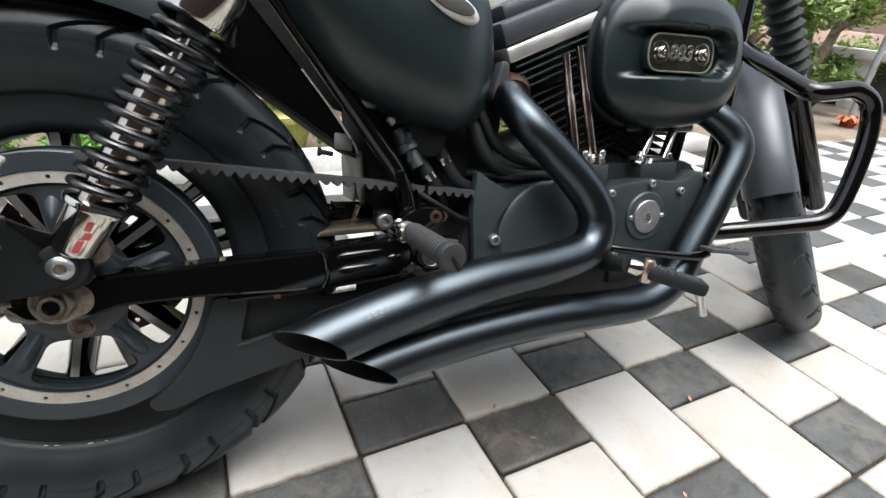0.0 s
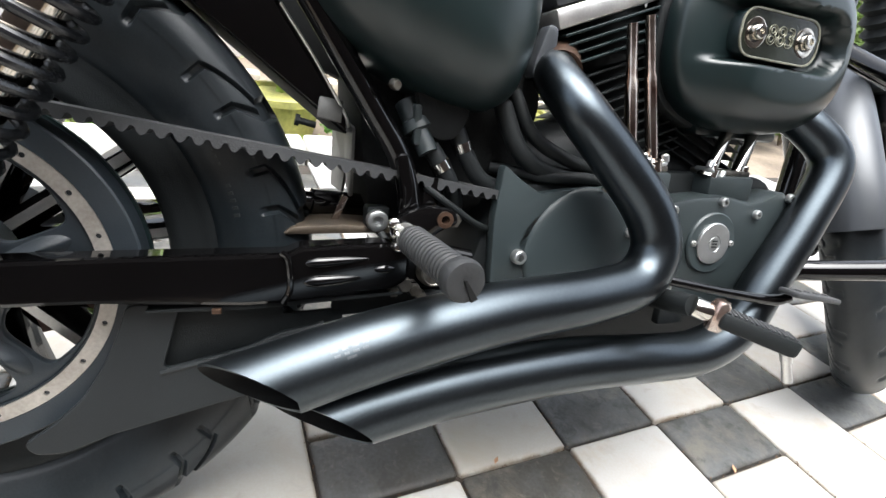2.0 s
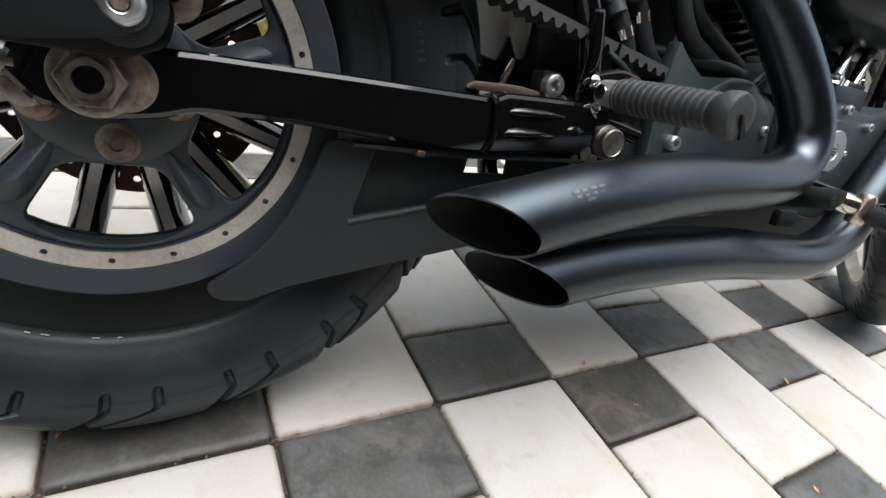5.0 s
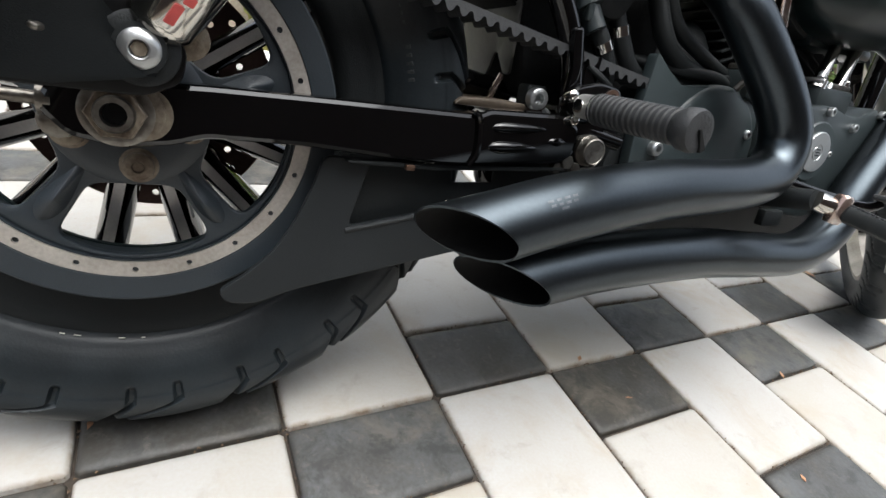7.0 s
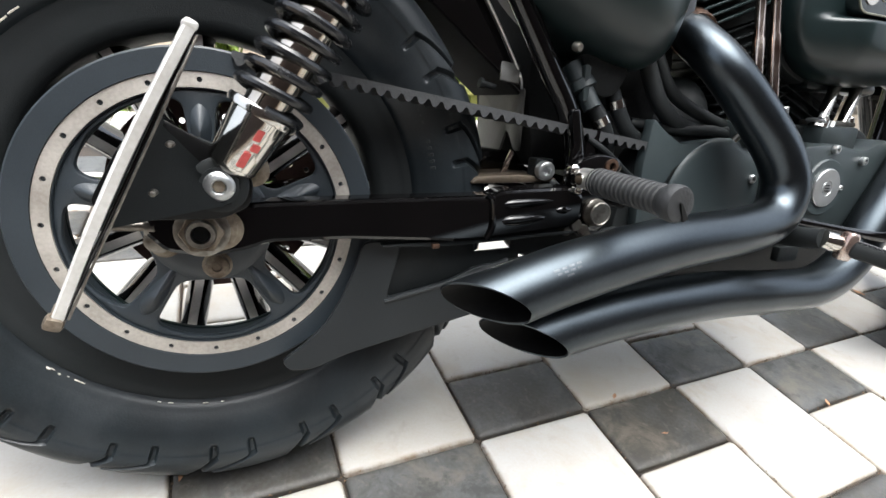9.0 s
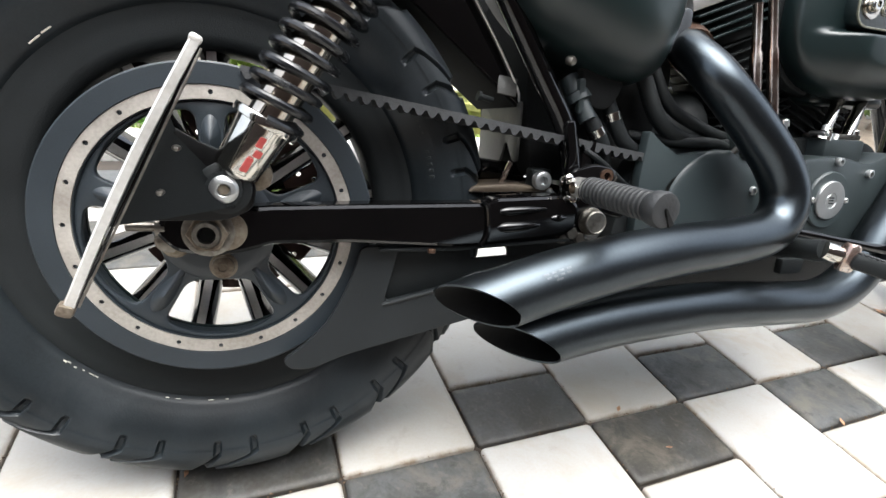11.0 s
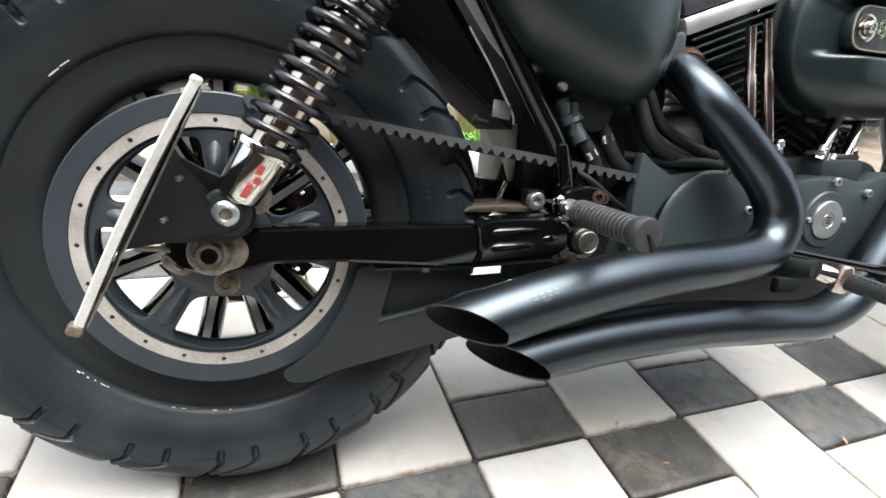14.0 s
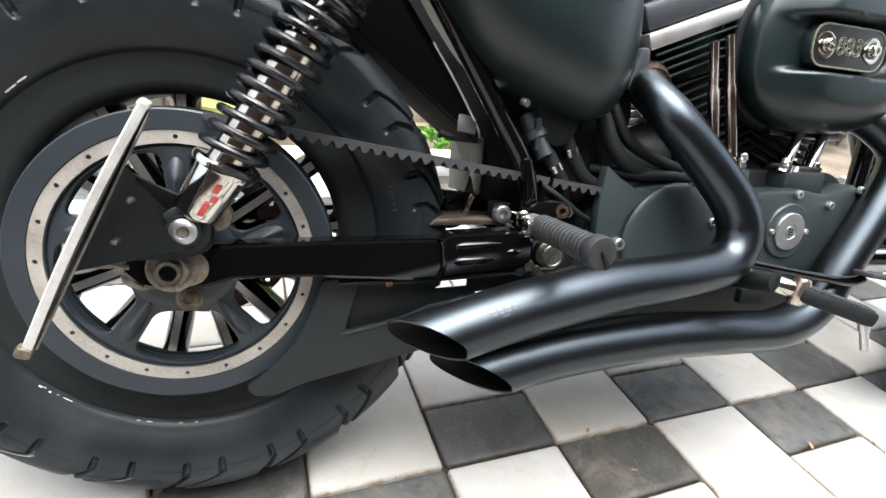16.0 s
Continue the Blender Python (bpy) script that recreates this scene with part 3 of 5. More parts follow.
plate(bm, [[(0.318, 0.302), (0.42, 0.302), (0.42, 0.28), (0.318, 0.274)]], -0.104, -0.1, 0.001)
part("inner_panel", bm, ROUGHBLK, guard)
bm = bmesh.new()
tube(bm, [(0.166, -0.115, 0.2335), (0.24, -0.115, 0.2505), (0.31, -0.114, 0.272)], 0.003, 8, 3)
part("top_edge", bm, GUARD, guard)

# drive belt with teeth
bm = bmesh.new()
top0, top1 = Vector((0.03, 0.4675)), Vector((0.512, 0.4015))


def belt_run(bm, p, q, up):
    d = (q - p).normalized()
    nrm = Vector((-d.y, d.x)) * up
    n = int((q - p).length / 0.014)
    prof = []
    for i in range(n):
        for f, h in ((0.0, 0.0), (0.12, -0.0005), (0.27, -0.0045), (0.42, -0.0062), (0.58, -0.0062), (0.73, -0.0045), (0.88, -0.0005)):
            prof.append(p + d * 0.014 * (i + f) + nrm * h)
    prof.append(p + d * 0.014 * n)
    back = [p + d * 0.014 * n + nrm * 0.0052, p + nrm * 0.0052]
    plate(bm, [[tuple(v) for v in prof + back]], -0.104, -0.075)


belt_run(bm, top0, top1, 1)
rod(bm, PC, OUT, [(0.0735, 0.146), (0.0735, 0.153), (0.0955, 0.153), (0.0955, 0.146)], 96, cap=False)
low0, low1 = Vector((0.16, 0.2)), Vector((0.58, 0.288))
belt_run(bm, low0, low1, -1)
part("drive_belt", bm, BELT, bike, "grey-black toothed rubber drive belt", sharp=50)
bm = bmesh.new()
rod(bm, (0.575, 0, 0.342), OUT, [(0.072, 0.05), (0.106, 0.05)], 40)
part("front_sprocket", bm, DULL, bike)

# shock absorber
S0, SD = Vector((0.018, -0.15, 0.365)), Vector((0.151, 0, 0.248)).normalized()
bm = bmesh.new()
rod(bm, S0, SD, [(0.0, 0.012), (0.012, 0.0135), (0.016, 0.0182), (0.02, 0.0205), (0.06, 0.0232), (0.063, 0.0235), (0.064, 0.0285), (0.068, 0.0295), (0.071, 0.0285), (0.072, 0.02)], 40)
shock = part("shock_absorber", bm, CHROME, bike, "chrome shock with a black coil spring")
bm = bmesh.new()
rod(bm, S0, SD, [(0.07, 0.0185), (0.206, 0.0185), (0.209, 0.016)], 32)
part("damper_tube", bm, BROWN_REFLECT, shock)
bm = bmesh.new()
rod(bm, S0, SD, [(0.2, 0.0065), (0.29, 0.0065)], 20)
part("damper_rod", bm, CHROME, shock)
bm = bmesh.new()
rod(bm, S0, SD, [(0.262, 0.011), (0.268, 0.015), (0.285, 0.015)], 24)
part("bump_stop", bm, ROUGHBLK, shock)
bm = bmesh.new()
_, su, sv = frame_of(SD)
helix = []
for i in range(13 * 20 + 1):
    f = i / (13 * 20)
    a = 2 * math.pi * 13 * f
    helix.append(S0 + SD * (0.071 + 0.203 * f) + (su * math.cos(a) - sv * math.sin(a)) * 0.0285)
tube(bm, helix, 0.004, 10, 1)
part("coil_spring", bm, COIL, shock)
bm = bmesh.new()
rod(bm, S0, SD, [(0.272, 0.02), (0.272, 0.0315), (0.276, 0.033), (0.31, 0.033), (0.33, 0.028), (0.34, 0.018)], 40)
part("upper_cap", bm, CHROME, shock)
bm = bmesh.new()
rod(bm, S0 + Vector((0, 0.02, 0)), OUT, [(0, 0.015), (0.034, 0.015), (0.034, 0.01)], 28)
part("lower_eye", bm, ROUGHBLK, shock)
bm = bmesh.new()
t = bmesh.new()
for z0_, z1_, x0_, x1_ in ((0.022, 0.036, -0.0045, 0.001), (0.0375, 0.0445, -0.0015, 0.0045), (0.046, 0.0565, -0.004, 0.0015)):
    plate(t, [round_loop([(x0_, z0_), (x1_, z0_ + 0.001), (x1_, z1_), (x0_, z1_ - 0.001)], 0.001)], -0.0236, -0.018)
join(bm, t, Matrix.Translation(S0) @ Matrix.Rotation(math.atan2(SD.x, SD.z), 4, "Y") @ Matrix.Rotation(radians(18), 4, "Z"))
part("red_mark", bm, RED, shock, "small red label on the chrome")
bm = bmesh.new()
rod(bm, (0.018, -0.1585, 0.365), OUT, [(-0.012, 0.009), (0, 0.009), (0, 0.0134), (0.003, 0.0134), (0.0062, 0.0118), (0.008, 0.0094), (0.0086, 0.0062), (0.0082, 0.0054), (0.0055, 0.005)], 28)
part("shock_bolt", bm, BRUSHED, shock, "domed bright bolt")
bm = bmesh.new()
rod(bm, (0.018, -0.1585, 0.365), OUT, [(0.004, 0.0049), (0.0064, 0.0049)], 6)
part("bolt_socket", bm, RUST, shock, "rusty socket")
bm = bmesh.new()
rod(bm, (0.018, -0.15, 0.365), OUT, [(0, 0.0225), (0.008, 0.0225), (0.0095, 0.02), (0.0095, 0.01)], 32)
part("bolt_washer", bm, ROUGHBLK, shock)
bm = bmesh.new()
rod(bm, (0.043, -0.125, 0.375), OUT, [(0, 0.014), (0.016, 0.014), (0.018, 0.01)], 24)
part("mount_boss", bm, RUST, shock)

# side-mounted plate carrier
bm = bmesh.new()
plate(bm, [round_loop([(-0.024, 0.418), (-0.002, 0.405), (0.026, 0.39), (0.044, 0.368), (0.04, 0.346), (0.018, 0.336), (-0.06, 0.336), (-0.075, 0.35), (-0.05, 0.395)], 0.008)], -0.154, -0.149, 0.0015)
carrier = part("plate_carrier", bm, PLATEBLK, bike, "black side bracket holding a metal plate seen edge-on")
ed = Vector((0.094, 0, 0.189)).normalized()
lat = Vector((-0.285, 0.945, -0.16))
lat = (lat - ed * lat.dot(ed)).normalized()
nn = ed.cross(lat)
turn = Matrix((ed, lat, nn)).transposed()
mid = Vector((-0.0295, -0.247, 0.3835)) + lat * 0.012
SIDE = 1 if nn.x > 0 else -1
bm = bmesh.new()
box(bm, mid + nn * 0.0042 * SIDE, (0.198, 0.018, 0.002), turn, 0.0006)
side = part("side_plate", bm, GLOSS, carrier, "metal plate in a bright frame with a worn lower corner")
# the frame's rim is a folded strip, bowed a little and bright on its outer face
bm = bmesh.new()
line = []
for k in range(13):
    f = k / 12 - 0.5
    line.append(mid + ed * f * 0.2 - nn * SIDE * (0.003 * math.cos(math.pi * f)))
rings = []
for p in line:
    rings.append([bm.verts.new(p + lat * a_ + nn * SIDE * b_) for a_, b_ in ((-0.0125, -0.0012), (-0.0115, -0.0024), (0.0115, -0.0024), (0.0125, -0.0012), (0.0125, 0.0046), (0.0095, 0.0046), (0.0095, 0.0), (-0.0095, 0.0), (-0.0095, 0.0046), (-0.0125, 0.004))])
for p, q in zip(rings, rings[1:]):
    for i in range(10):
        bm.faces.new((p[i], p[(i + 1) % 10], q[(i + 1) % 10], q[i]))
bm.faces.new(rings[0])
bm.faces.new(rings[-1])
part("frame_strip", bm, BRIGHT, side, "bright worn metal strip")
bm = bmesh.new()
box(bm, mid - lat * 0.0105 + nn * SIDE * 0.0062, (0.194, 0.003, 0.0016), turn, 0.0006)
part("inner_edge", bm, DULL, side)
for s in (-1, 1):
    bm = bmesh.new()
    box(bm, mid + ed * s * 0.1005 + nn * SIDE * 0.001, (0.006, 0.026, 0.0085), turn, 0.0022)
    part("short_edge", bm, BRIGHT if s > 0 else RUST, side)
for x_, z_ in ((-0.0049, 0.4020), (-0.0176, 0.3699)):
    bm = bmesh.new()
    box(bm, (x_, -0.22, z_), (0.005, 0.012, 0.004), Matrix.Rotation(radians(24), 3, "Y"), 0.0018)
    part("clamp", bm, DULL, carrier)
bm = bmesh.new()
sheet = [Vector((0.026, -0.1535, 0.392)), Vector((0.034, -0.1535, 0.35)), Vector((-0.03, -0.1535, 0.338)), mid - ed * 0.045 + lat * 0.012, mid + ed * 0.05 + lat * 0.012, Vector((-0.02, -0.1535, 0.412))]
f0, f1 = [bm.verts.new(v) for v in sheet], [bm.verts.new(v + Vector((0.002, 0.0035, 0))) for v in sheet]
bm.faces.new(f0)
bm.faces.new(f1)
for i in range(6):
    bm.faces.new((f0[i], f0[(i + 1) % 6], f1[(i + 1) % 6], f1[i]))
part("carrier_sheet", bm, ROUGHBLK, carrier)
bm = bmesh.new()
box(bm, mid - ed * 0.1015 - lat * 0.009, (0.009, 0.012, 0.011), turn, 0.003)
part("rusty_corner", bm, RUST, carrier)


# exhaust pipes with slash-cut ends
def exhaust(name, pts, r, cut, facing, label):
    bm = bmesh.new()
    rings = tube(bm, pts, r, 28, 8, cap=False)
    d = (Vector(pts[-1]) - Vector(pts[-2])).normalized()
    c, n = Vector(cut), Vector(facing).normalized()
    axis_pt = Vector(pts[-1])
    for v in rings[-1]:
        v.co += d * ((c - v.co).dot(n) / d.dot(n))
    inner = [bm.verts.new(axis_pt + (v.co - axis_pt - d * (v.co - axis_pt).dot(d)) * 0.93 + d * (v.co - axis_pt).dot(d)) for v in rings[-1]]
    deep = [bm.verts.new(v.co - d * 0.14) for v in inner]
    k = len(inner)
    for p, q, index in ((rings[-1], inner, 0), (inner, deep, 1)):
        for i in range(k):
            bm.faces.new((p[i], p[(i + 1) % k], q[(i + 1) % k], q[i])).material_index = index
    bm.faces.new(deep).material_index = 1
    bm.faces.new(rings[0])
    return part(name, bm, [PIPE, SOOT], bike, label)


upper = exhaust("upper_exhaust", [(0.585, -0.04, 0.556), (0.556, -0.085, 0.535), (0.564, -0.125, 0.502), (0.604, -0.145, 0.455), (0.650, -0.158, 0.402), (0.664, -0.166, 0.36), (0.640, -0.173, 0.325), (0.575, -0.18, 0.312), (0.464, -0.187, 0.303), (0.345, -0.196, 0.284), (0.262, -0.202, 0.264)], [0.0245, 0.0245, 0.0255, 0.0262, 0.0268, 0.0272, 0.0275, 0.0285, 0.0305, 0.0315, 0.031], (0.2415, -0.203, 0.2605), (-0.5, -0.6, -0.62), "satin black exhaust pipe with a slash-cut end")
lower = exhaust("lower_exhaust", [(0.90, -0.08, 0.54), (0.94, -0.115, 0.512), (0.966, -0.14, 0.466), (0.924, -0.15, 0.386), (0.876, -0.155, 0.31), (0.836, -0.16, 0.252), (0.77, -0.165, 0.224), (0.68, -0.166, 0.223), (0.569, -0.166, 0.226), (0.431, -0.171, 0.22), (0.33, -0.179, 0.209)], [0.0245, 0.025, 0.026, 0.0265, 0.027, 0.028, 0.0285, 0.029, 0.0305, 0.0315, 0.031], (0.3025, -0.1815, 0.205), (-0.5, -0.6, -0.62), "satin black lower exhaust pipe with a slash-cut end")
bm = bmesh.new()
tube(bm, [(0.592, -0.03, 0.56), (0.572, -0.06, 0.548), (0.563, -0.078, 0.538)], 0.027, 24, 4)
part("port_clamp", bm, COPPER, upper, "heat-tinted exhaust port clamp")
bm = bmesh.new()
box(bm, (0.733, -0.14, 0.266), (0.04, 0.012, 0.022), None, 0.003)
part("hanger", bm, ROUGHBLK, lower)

# passenger foot peg
bm = bmesh.new()
PD = (Vector((0.3872, -0.2735, 0.3655)) - Vector((0.3785, -0.157, 0.37))).normalized()
PO = Vector((0.379, -0.163, 0.3698))
prof = [(0.0, 0.0135)]
for k in range(14):
    s = 0.004 + 0.0062 * k
    prof += [(s, 0.013), (s + 0.001, 0.0145), (s + 0.0035, 0.0145), (s + 0.0045, 0.013)]
prof += [(0.092, 0.0142), (0.096, 0.0165), (0.104, 0.017), (0.108, 0.0155), (0.109, 0.011), (0.1075, 0.004)]
rod(bm, PO, PD, prof, 30)
peg = part("passenger_peg", bm, PEG, bike, "ribbed black rubber foot peg folded out")
bm = bmesh.new()
rod(bm, PO, PD, [(-0.02, 0.011), (-0.005, 0.012), (0.0, 0.0125), (0.004, 0.0145), (0.004, 0.01)], 20)
part("peg_clevis", bm, MACHINED, peg, "bright worn clevis")
for p_, r_ in (((0.37, -0.134, 0.378), 0.0062), ((0.375, -0.137, 0.356), 0.006)):
    bm = bmesh.new()
    rod(bm, p_, (-0.2, -1, 0.25), [(-0.004, r_), (0.003, r_), (0.006, r_ * 0.75), (0.007, r_ * 0.4)], 18)
    part("clevis_bolt", bm, CHROME, peg)
bm = bmesh.new()
plate(bm, [round_loop([(0.358, 0.384), (0.372, 0.394), (0.398, 0.401), (0.424, 0.397), (0.429, 0.383), (0.407, 0.374), (0.394, 0.36), (0.374, 0.357), (0.36, 0.366)], 0.008)], -0.146, -0.13, 0.004)
shift(bm, (0.0105, 0.015, -0.0055))
part("peg_mount", bm, GLOSS, peg)
bm = bmesh.new()
rod(bm, (0.4225, -0.13, 0.382), OUT, [(0, 0.0085), (0.003, 0.0085), (0.0035, 0.0045), (0.001, 0.004)], 18)
part("mount_bolt", bm, COPPER, peg)
bm = bmesh.new()
rod(bm, PO - PD * 0.012 + Vector((-0.012, 0, 0)), (1, 0, 0), [(0, 0.0065), (0.026, 0.0065)], 14)
part("hinge_pin", bm, CHROME, peg)

# solid dark wedge, painted as the shade of a notch
bm = bmesh.new()
e0 = PO + PD * 0.109
plate(bm, [[(-0.0028, -0.0155), (0.0028, -0.0155), (0.0008, 0.002), (-0.0008, 0.002)]], -0.0006, 0.004)
bmesh.ops.transform(bm, matrix=Matrix.Translation(e0) @ Matrix.Rotation(radians(-28), 4, "Y"), verts=bm.verts)
part("notch_shade", bm, HOLE_SHADE, peg)
# worn print on the upper pipe: plain bars
la, lr = (Vector((0.262, -0.202, 0.264)) - Vector((0.345, -0.196, 0.284))).normalized(), 0.0316
lc = Vector((0.318, -0.198, 0.2785))
_, lu, lv = frame_of(la)
face = Vector((0, -0.82, 0.57))
th0 = math.atan2(face.dot(lv), face.dot(lu))
bm = bmesh.new()
for th, s0, s1 in ((-0.13, -0.016, -0.011), (-0.13, -0.008, -0.002), (-0.13, 0.001, 0.006), (-0.13, 0.009, 0.015), (0.0, -0.015, -0.01), (0.0, -0.007, -0.002), (0.0, 0.001, 0.005), (0.0, 0.008, 0.013), (0.12, -0.004, 0.004)):
    quad = []
    for k in range(4):
        t_ = th0 + th + 0.07 * k / 3
        for s_ in (s0, s1):
            quad.append(bm.verts.new(lc + la * s_ + (lu * math.cos(t_) + lv * math.sin(t_)) * lr))
    for k in range(3):
        bm.faces.new((quad[2 * k], quad[2 * k + 1], quad[2 * k + 3], quad[2 * k + 2]))
part("worn_print", bm, PRINT, upper, "faint grey worn print")
for p_, r_ in (((0.387, -0.122, 0.314), 0.0075), ((0.376, -0.12, 0.307), 0.006), ((0.398, -0.122, 0.308), 0.0065), ((0.406, -0.118, 0.3), 0.006), ((0.4355, -0.116, 0.3795), 0.0075), ((0.37, -0.118, 0.322), 0.0055)):
    hexnut("frame_bolt", p_, OUT, r_, 0.009, DULL, bike)

bm = bmesh.new()
rod(bm, (0.416, -0.112, 0.327), OUT, [(0, 0.0165), (0.012, 0.0165), (0.014, 0.0148), (0.0205, 0.0142), (0.0215, 0.0125), (0.0205, 0.0118), (0.02, 0.003)], 28)
part("pivot_cap", bm, DULL, bike, "worn steel cap on the swingarm pivot")
bm = bmesh.new()
plate(bm, [round_loop([(0.374, 0.44), (0.386, 0.444), (0.3945, 0.408), (0.389, 0.362), (0.402, 0.352), (0.442, 0.349), (0.446, 0.312), (0.43, 0.296), (0.39, 0.3), (0.378, 0.34), (0.383, 0.4)], 0.006)], -0.112, -0.1, 0.003)
part("pivot_plate", bm, GLOSS, bike, "gloss black frame plate round the swingarm pivot")
bm = bmesh.new()
rod(bm, (0.425, -0.112, 0.344), (1, -0.05, -0.18), [(-0.012, 0.007), (-0.01, 0.009), (0.036, 0.009), (0.038, 0.006)], 18)
part("brake_cylinder", bm, GLOSS, bike)
bm = bmesh.new()
tube(bm, [(0.366, -0.1, 0.36), (0.378, -0.118, 0.345), (0.384, -0.122, 0.325), (0.396, -0.12, 0.304), (0.42, -0.112, 0.298), (0.47, -0.1, 0.3)], 0.0042, 10, 6)
part("brake_line", bm, ROUGHBLK, bike)
bm = bmesh.new()
tube(bm, [(0.41, -0.1, 0.41), (0.424, -0.108, 0.4), (0.44, -0.108, 0.39), (0.47, -0.1, 0.372), (0.5, -0.085, 0.36)], 0.0038, 10, 6)
part("wiring_tube", bm, ROUGHBLK, bike)

# sprocket cover
bm = bmesh.new()
CV = [(0.496, 0.438), (0.490, 0.38), (0.494, 0.30), (0.606, 0.298), (0.69, 0.315), (0.70, 0.36), (0.688, 0.396), (0.64, 0.418), (0.585, 0.414), (0.545, 0.408), (0.515, 0.424)]
plate(bm, [round_loop(CV, 0.006)], -0.106, -0.09, 0.002)
cover = part("sprocket_cover", bm, COVER, bike, "charcoal sprocket cover with a domed disc")
bm = bmesh.new()
pillow(bm, [(0.615 + 0.083 * math.cos(a), 0.335 + 0.083 * math.sin(a)) for a in np.linspace(0, 2 * math.pi, 64, endpoint=False)], -0.1, -0.113, 10, 4.5)
part("dome", bm, COVER, cover)
bolt("cover_bolt", (0.672, -0.108, 0.366), OUT, 0.0062, 0.008, BRUSHED, cover)
bolt("cover_bolt", (0.524, -0.104, 0.336), OUT, 0.0085, 0.012, BRUSHED, cover)
# solid dark disc, painted as the shade of a hole
bm = bmesh.new()
rod(bm, (0.5115, -0.104, 0.338), OUT, [(-0.004, 0.0035), (0.0008, 0.0035)], 12)
part("hole_shade_disc", bm, HOLE_SHADE, cover)
bm = bmesh.new()
tube(bm, [(0.625, -0.112, 0.415), (0.632, -0.118, 0.43), (0.64, -0.112, 0.44)], 0.004, 8, 4)
part("cable_clip", bm, DULL, cover)

# frame tubes, fender and its stay
bm = bmesh.new()
tube(bm, [(0.17, -0.09, 0.75), (0.246, -0.09, 0.64), (0.294, -0.092, 0.57), (0.352, -0.092, 0.484), (0.386, -0.094, 0.43), (0.398, -0.098, 0.375)], 0.0125, 16, 6)
fr_ = part("frame_tube", bm, GLOSS, bike, "gloss black steel frame tubes")
bm = bmesh.new()
tube(bm, [(0.42, -0.09, 0.42), (0.41, -0.09, 0.30), (0.46, -0.085, 0.22), (0.75, -0.085, 0.19), (0.95, -0.075, 0.205), (1.0, -0.06, 0.27), (1.04, -0.045, 0.5), (1.09, -0.03, 0.85)], 0.0145, 16, 8)
part("lower_rail", bm, GLOSS, fr_)
bm = bmesh.new()
tube(bm, [(0.42, 0.09, 0.42), (0.41, 0.09, 0.30), (0.46, 0.085, 0.22), (0.75, 0.085, 0.19), (0.95, 0.075, 0.205), (1.0, 0.06, 0.27), (1.04, 0.045, 0.5), (1.09, 0.03, 0.85)], 0.0145, 16, 8)
part("left_rail", bm, GLOSS, fr_)
bm = bmesh.new()
seg = []
for i in range(41):
    a = radians(58 + 134 * i / 40)
    seg.append(a)
prof = [(-0.0885, 0.306), (-0.087, 0.34), (-0.08, 0.356), (-0.06, 0.366), (0, 0.37), (0.06, 0.366), (0.08, 0.356), (0.087, 0.34), (0.0885, 0.306), (0.084, 0.34), (0.077, 0.352), (0.06, 0.362), (0, 0.366), (-0.06, 0.362), (-0.077, 0.352), (-0.082, 0.34)]
rows = []
for a in seg:
    k = 0.0 if a > radians(64) else (radians(64) - a) / radians(52)
    rows.append([bm.verts.new((r * math.cos(a), y * (1 - 0.15 * k), 0.322 + r * math.sin(a))) for y, r in prof])
for p, q in zip(rows, rows[1:]):
    for j in range(len(prof)):
        bm.faces.new((p[j], p[(j + 1) % len(prof)], q[(j + 1) % len(prof)], q[j]))
for e in (rows[0], rows[-1]):
    bm.faces.new(e)
fender = part("rear_fender", bm, SATIN, bike, "black rear fender over the tyre")
bm = bmesh.new()
plate(bm, [round_loop([(0.12, 0.47), (0.04, 0.468), (0.0, 0.462), (0.0, 0.391), (0.012, 0.39), (0.03, 0.412), (0.036, 0.412), (0.048, 0.388), (0.12, 0.386)], 0.004)], -0.0015, 0.0015, 0.0006)
bmesh.ops.transform(bm, matrix=Matrix.Translation((0.342, -0.06, 0)) @ Matrix.Rotation(radians(91.5), 4, "Z"), verts=bm.verts)
stay = part("fender_stay", bm, STAY, fender, "bare steel fender stay")
bm = bmesh.new()
box(bm, (0.3165, -0.068, 0.4775), (0.024, 0.003, 0.022), Matrix.Rotation(radians(-16), 3, "X") @ Matrix.Rotation(radians(8), 3, "Y"), 0.001)
part("bent_tab", bm, STAY, stay)
bm = bmesh.new()
plate(bm, [round_loop([(0.14, 0.71), (0.21, 0.645), (0.24, 0.606), (0.262, 0.577), (0.3, 0.525), (0.33, 0.479), (0.334, 0.457), (0.266, 0.507), (0.2, 0.556), (0.13, 0.617)], 0.004)], -0.066, -0.062, 0.001)
part("fender_bracket", bm, GLOSS, fender)
bm = bmesh.new()
plate(bm, [[(0.095, 0.64), (0.15, 0.598), (0.2, 0.5545), (0.266, 0.5055), (0.333, 0.455), (0.335, 0.457), (0.268, 0.508), (0.2, 0.558), (0.15, 0.602), (0.097, 0.643)]], -0.0615, 0.066)
part("inner_fender", bm, UNDERSEAL, fender)
bm = bmesh.new()
tube(bm, [(0.27, -0.067, 0.566), (0.302, -0.067, 0.521), (0.33, -0.067, 0.476), (0.336, -0.062, 0.462)], 0.0015, 6, 4)
part("rolled_edge", bm, MACHINED, fender, "thin bright edge")
bm = bmesh.new()
rod(bm, (0.30, -0.058, 0.462), (-1, 0, 0.2), [(-0.004, 0.0035), (0.012, 0.0035), (0.012, 0.006), (0.016, 0.006)], 10)
part("stay_screw", bm, ROUGHBLK, fender)
bm = bmesh.new()
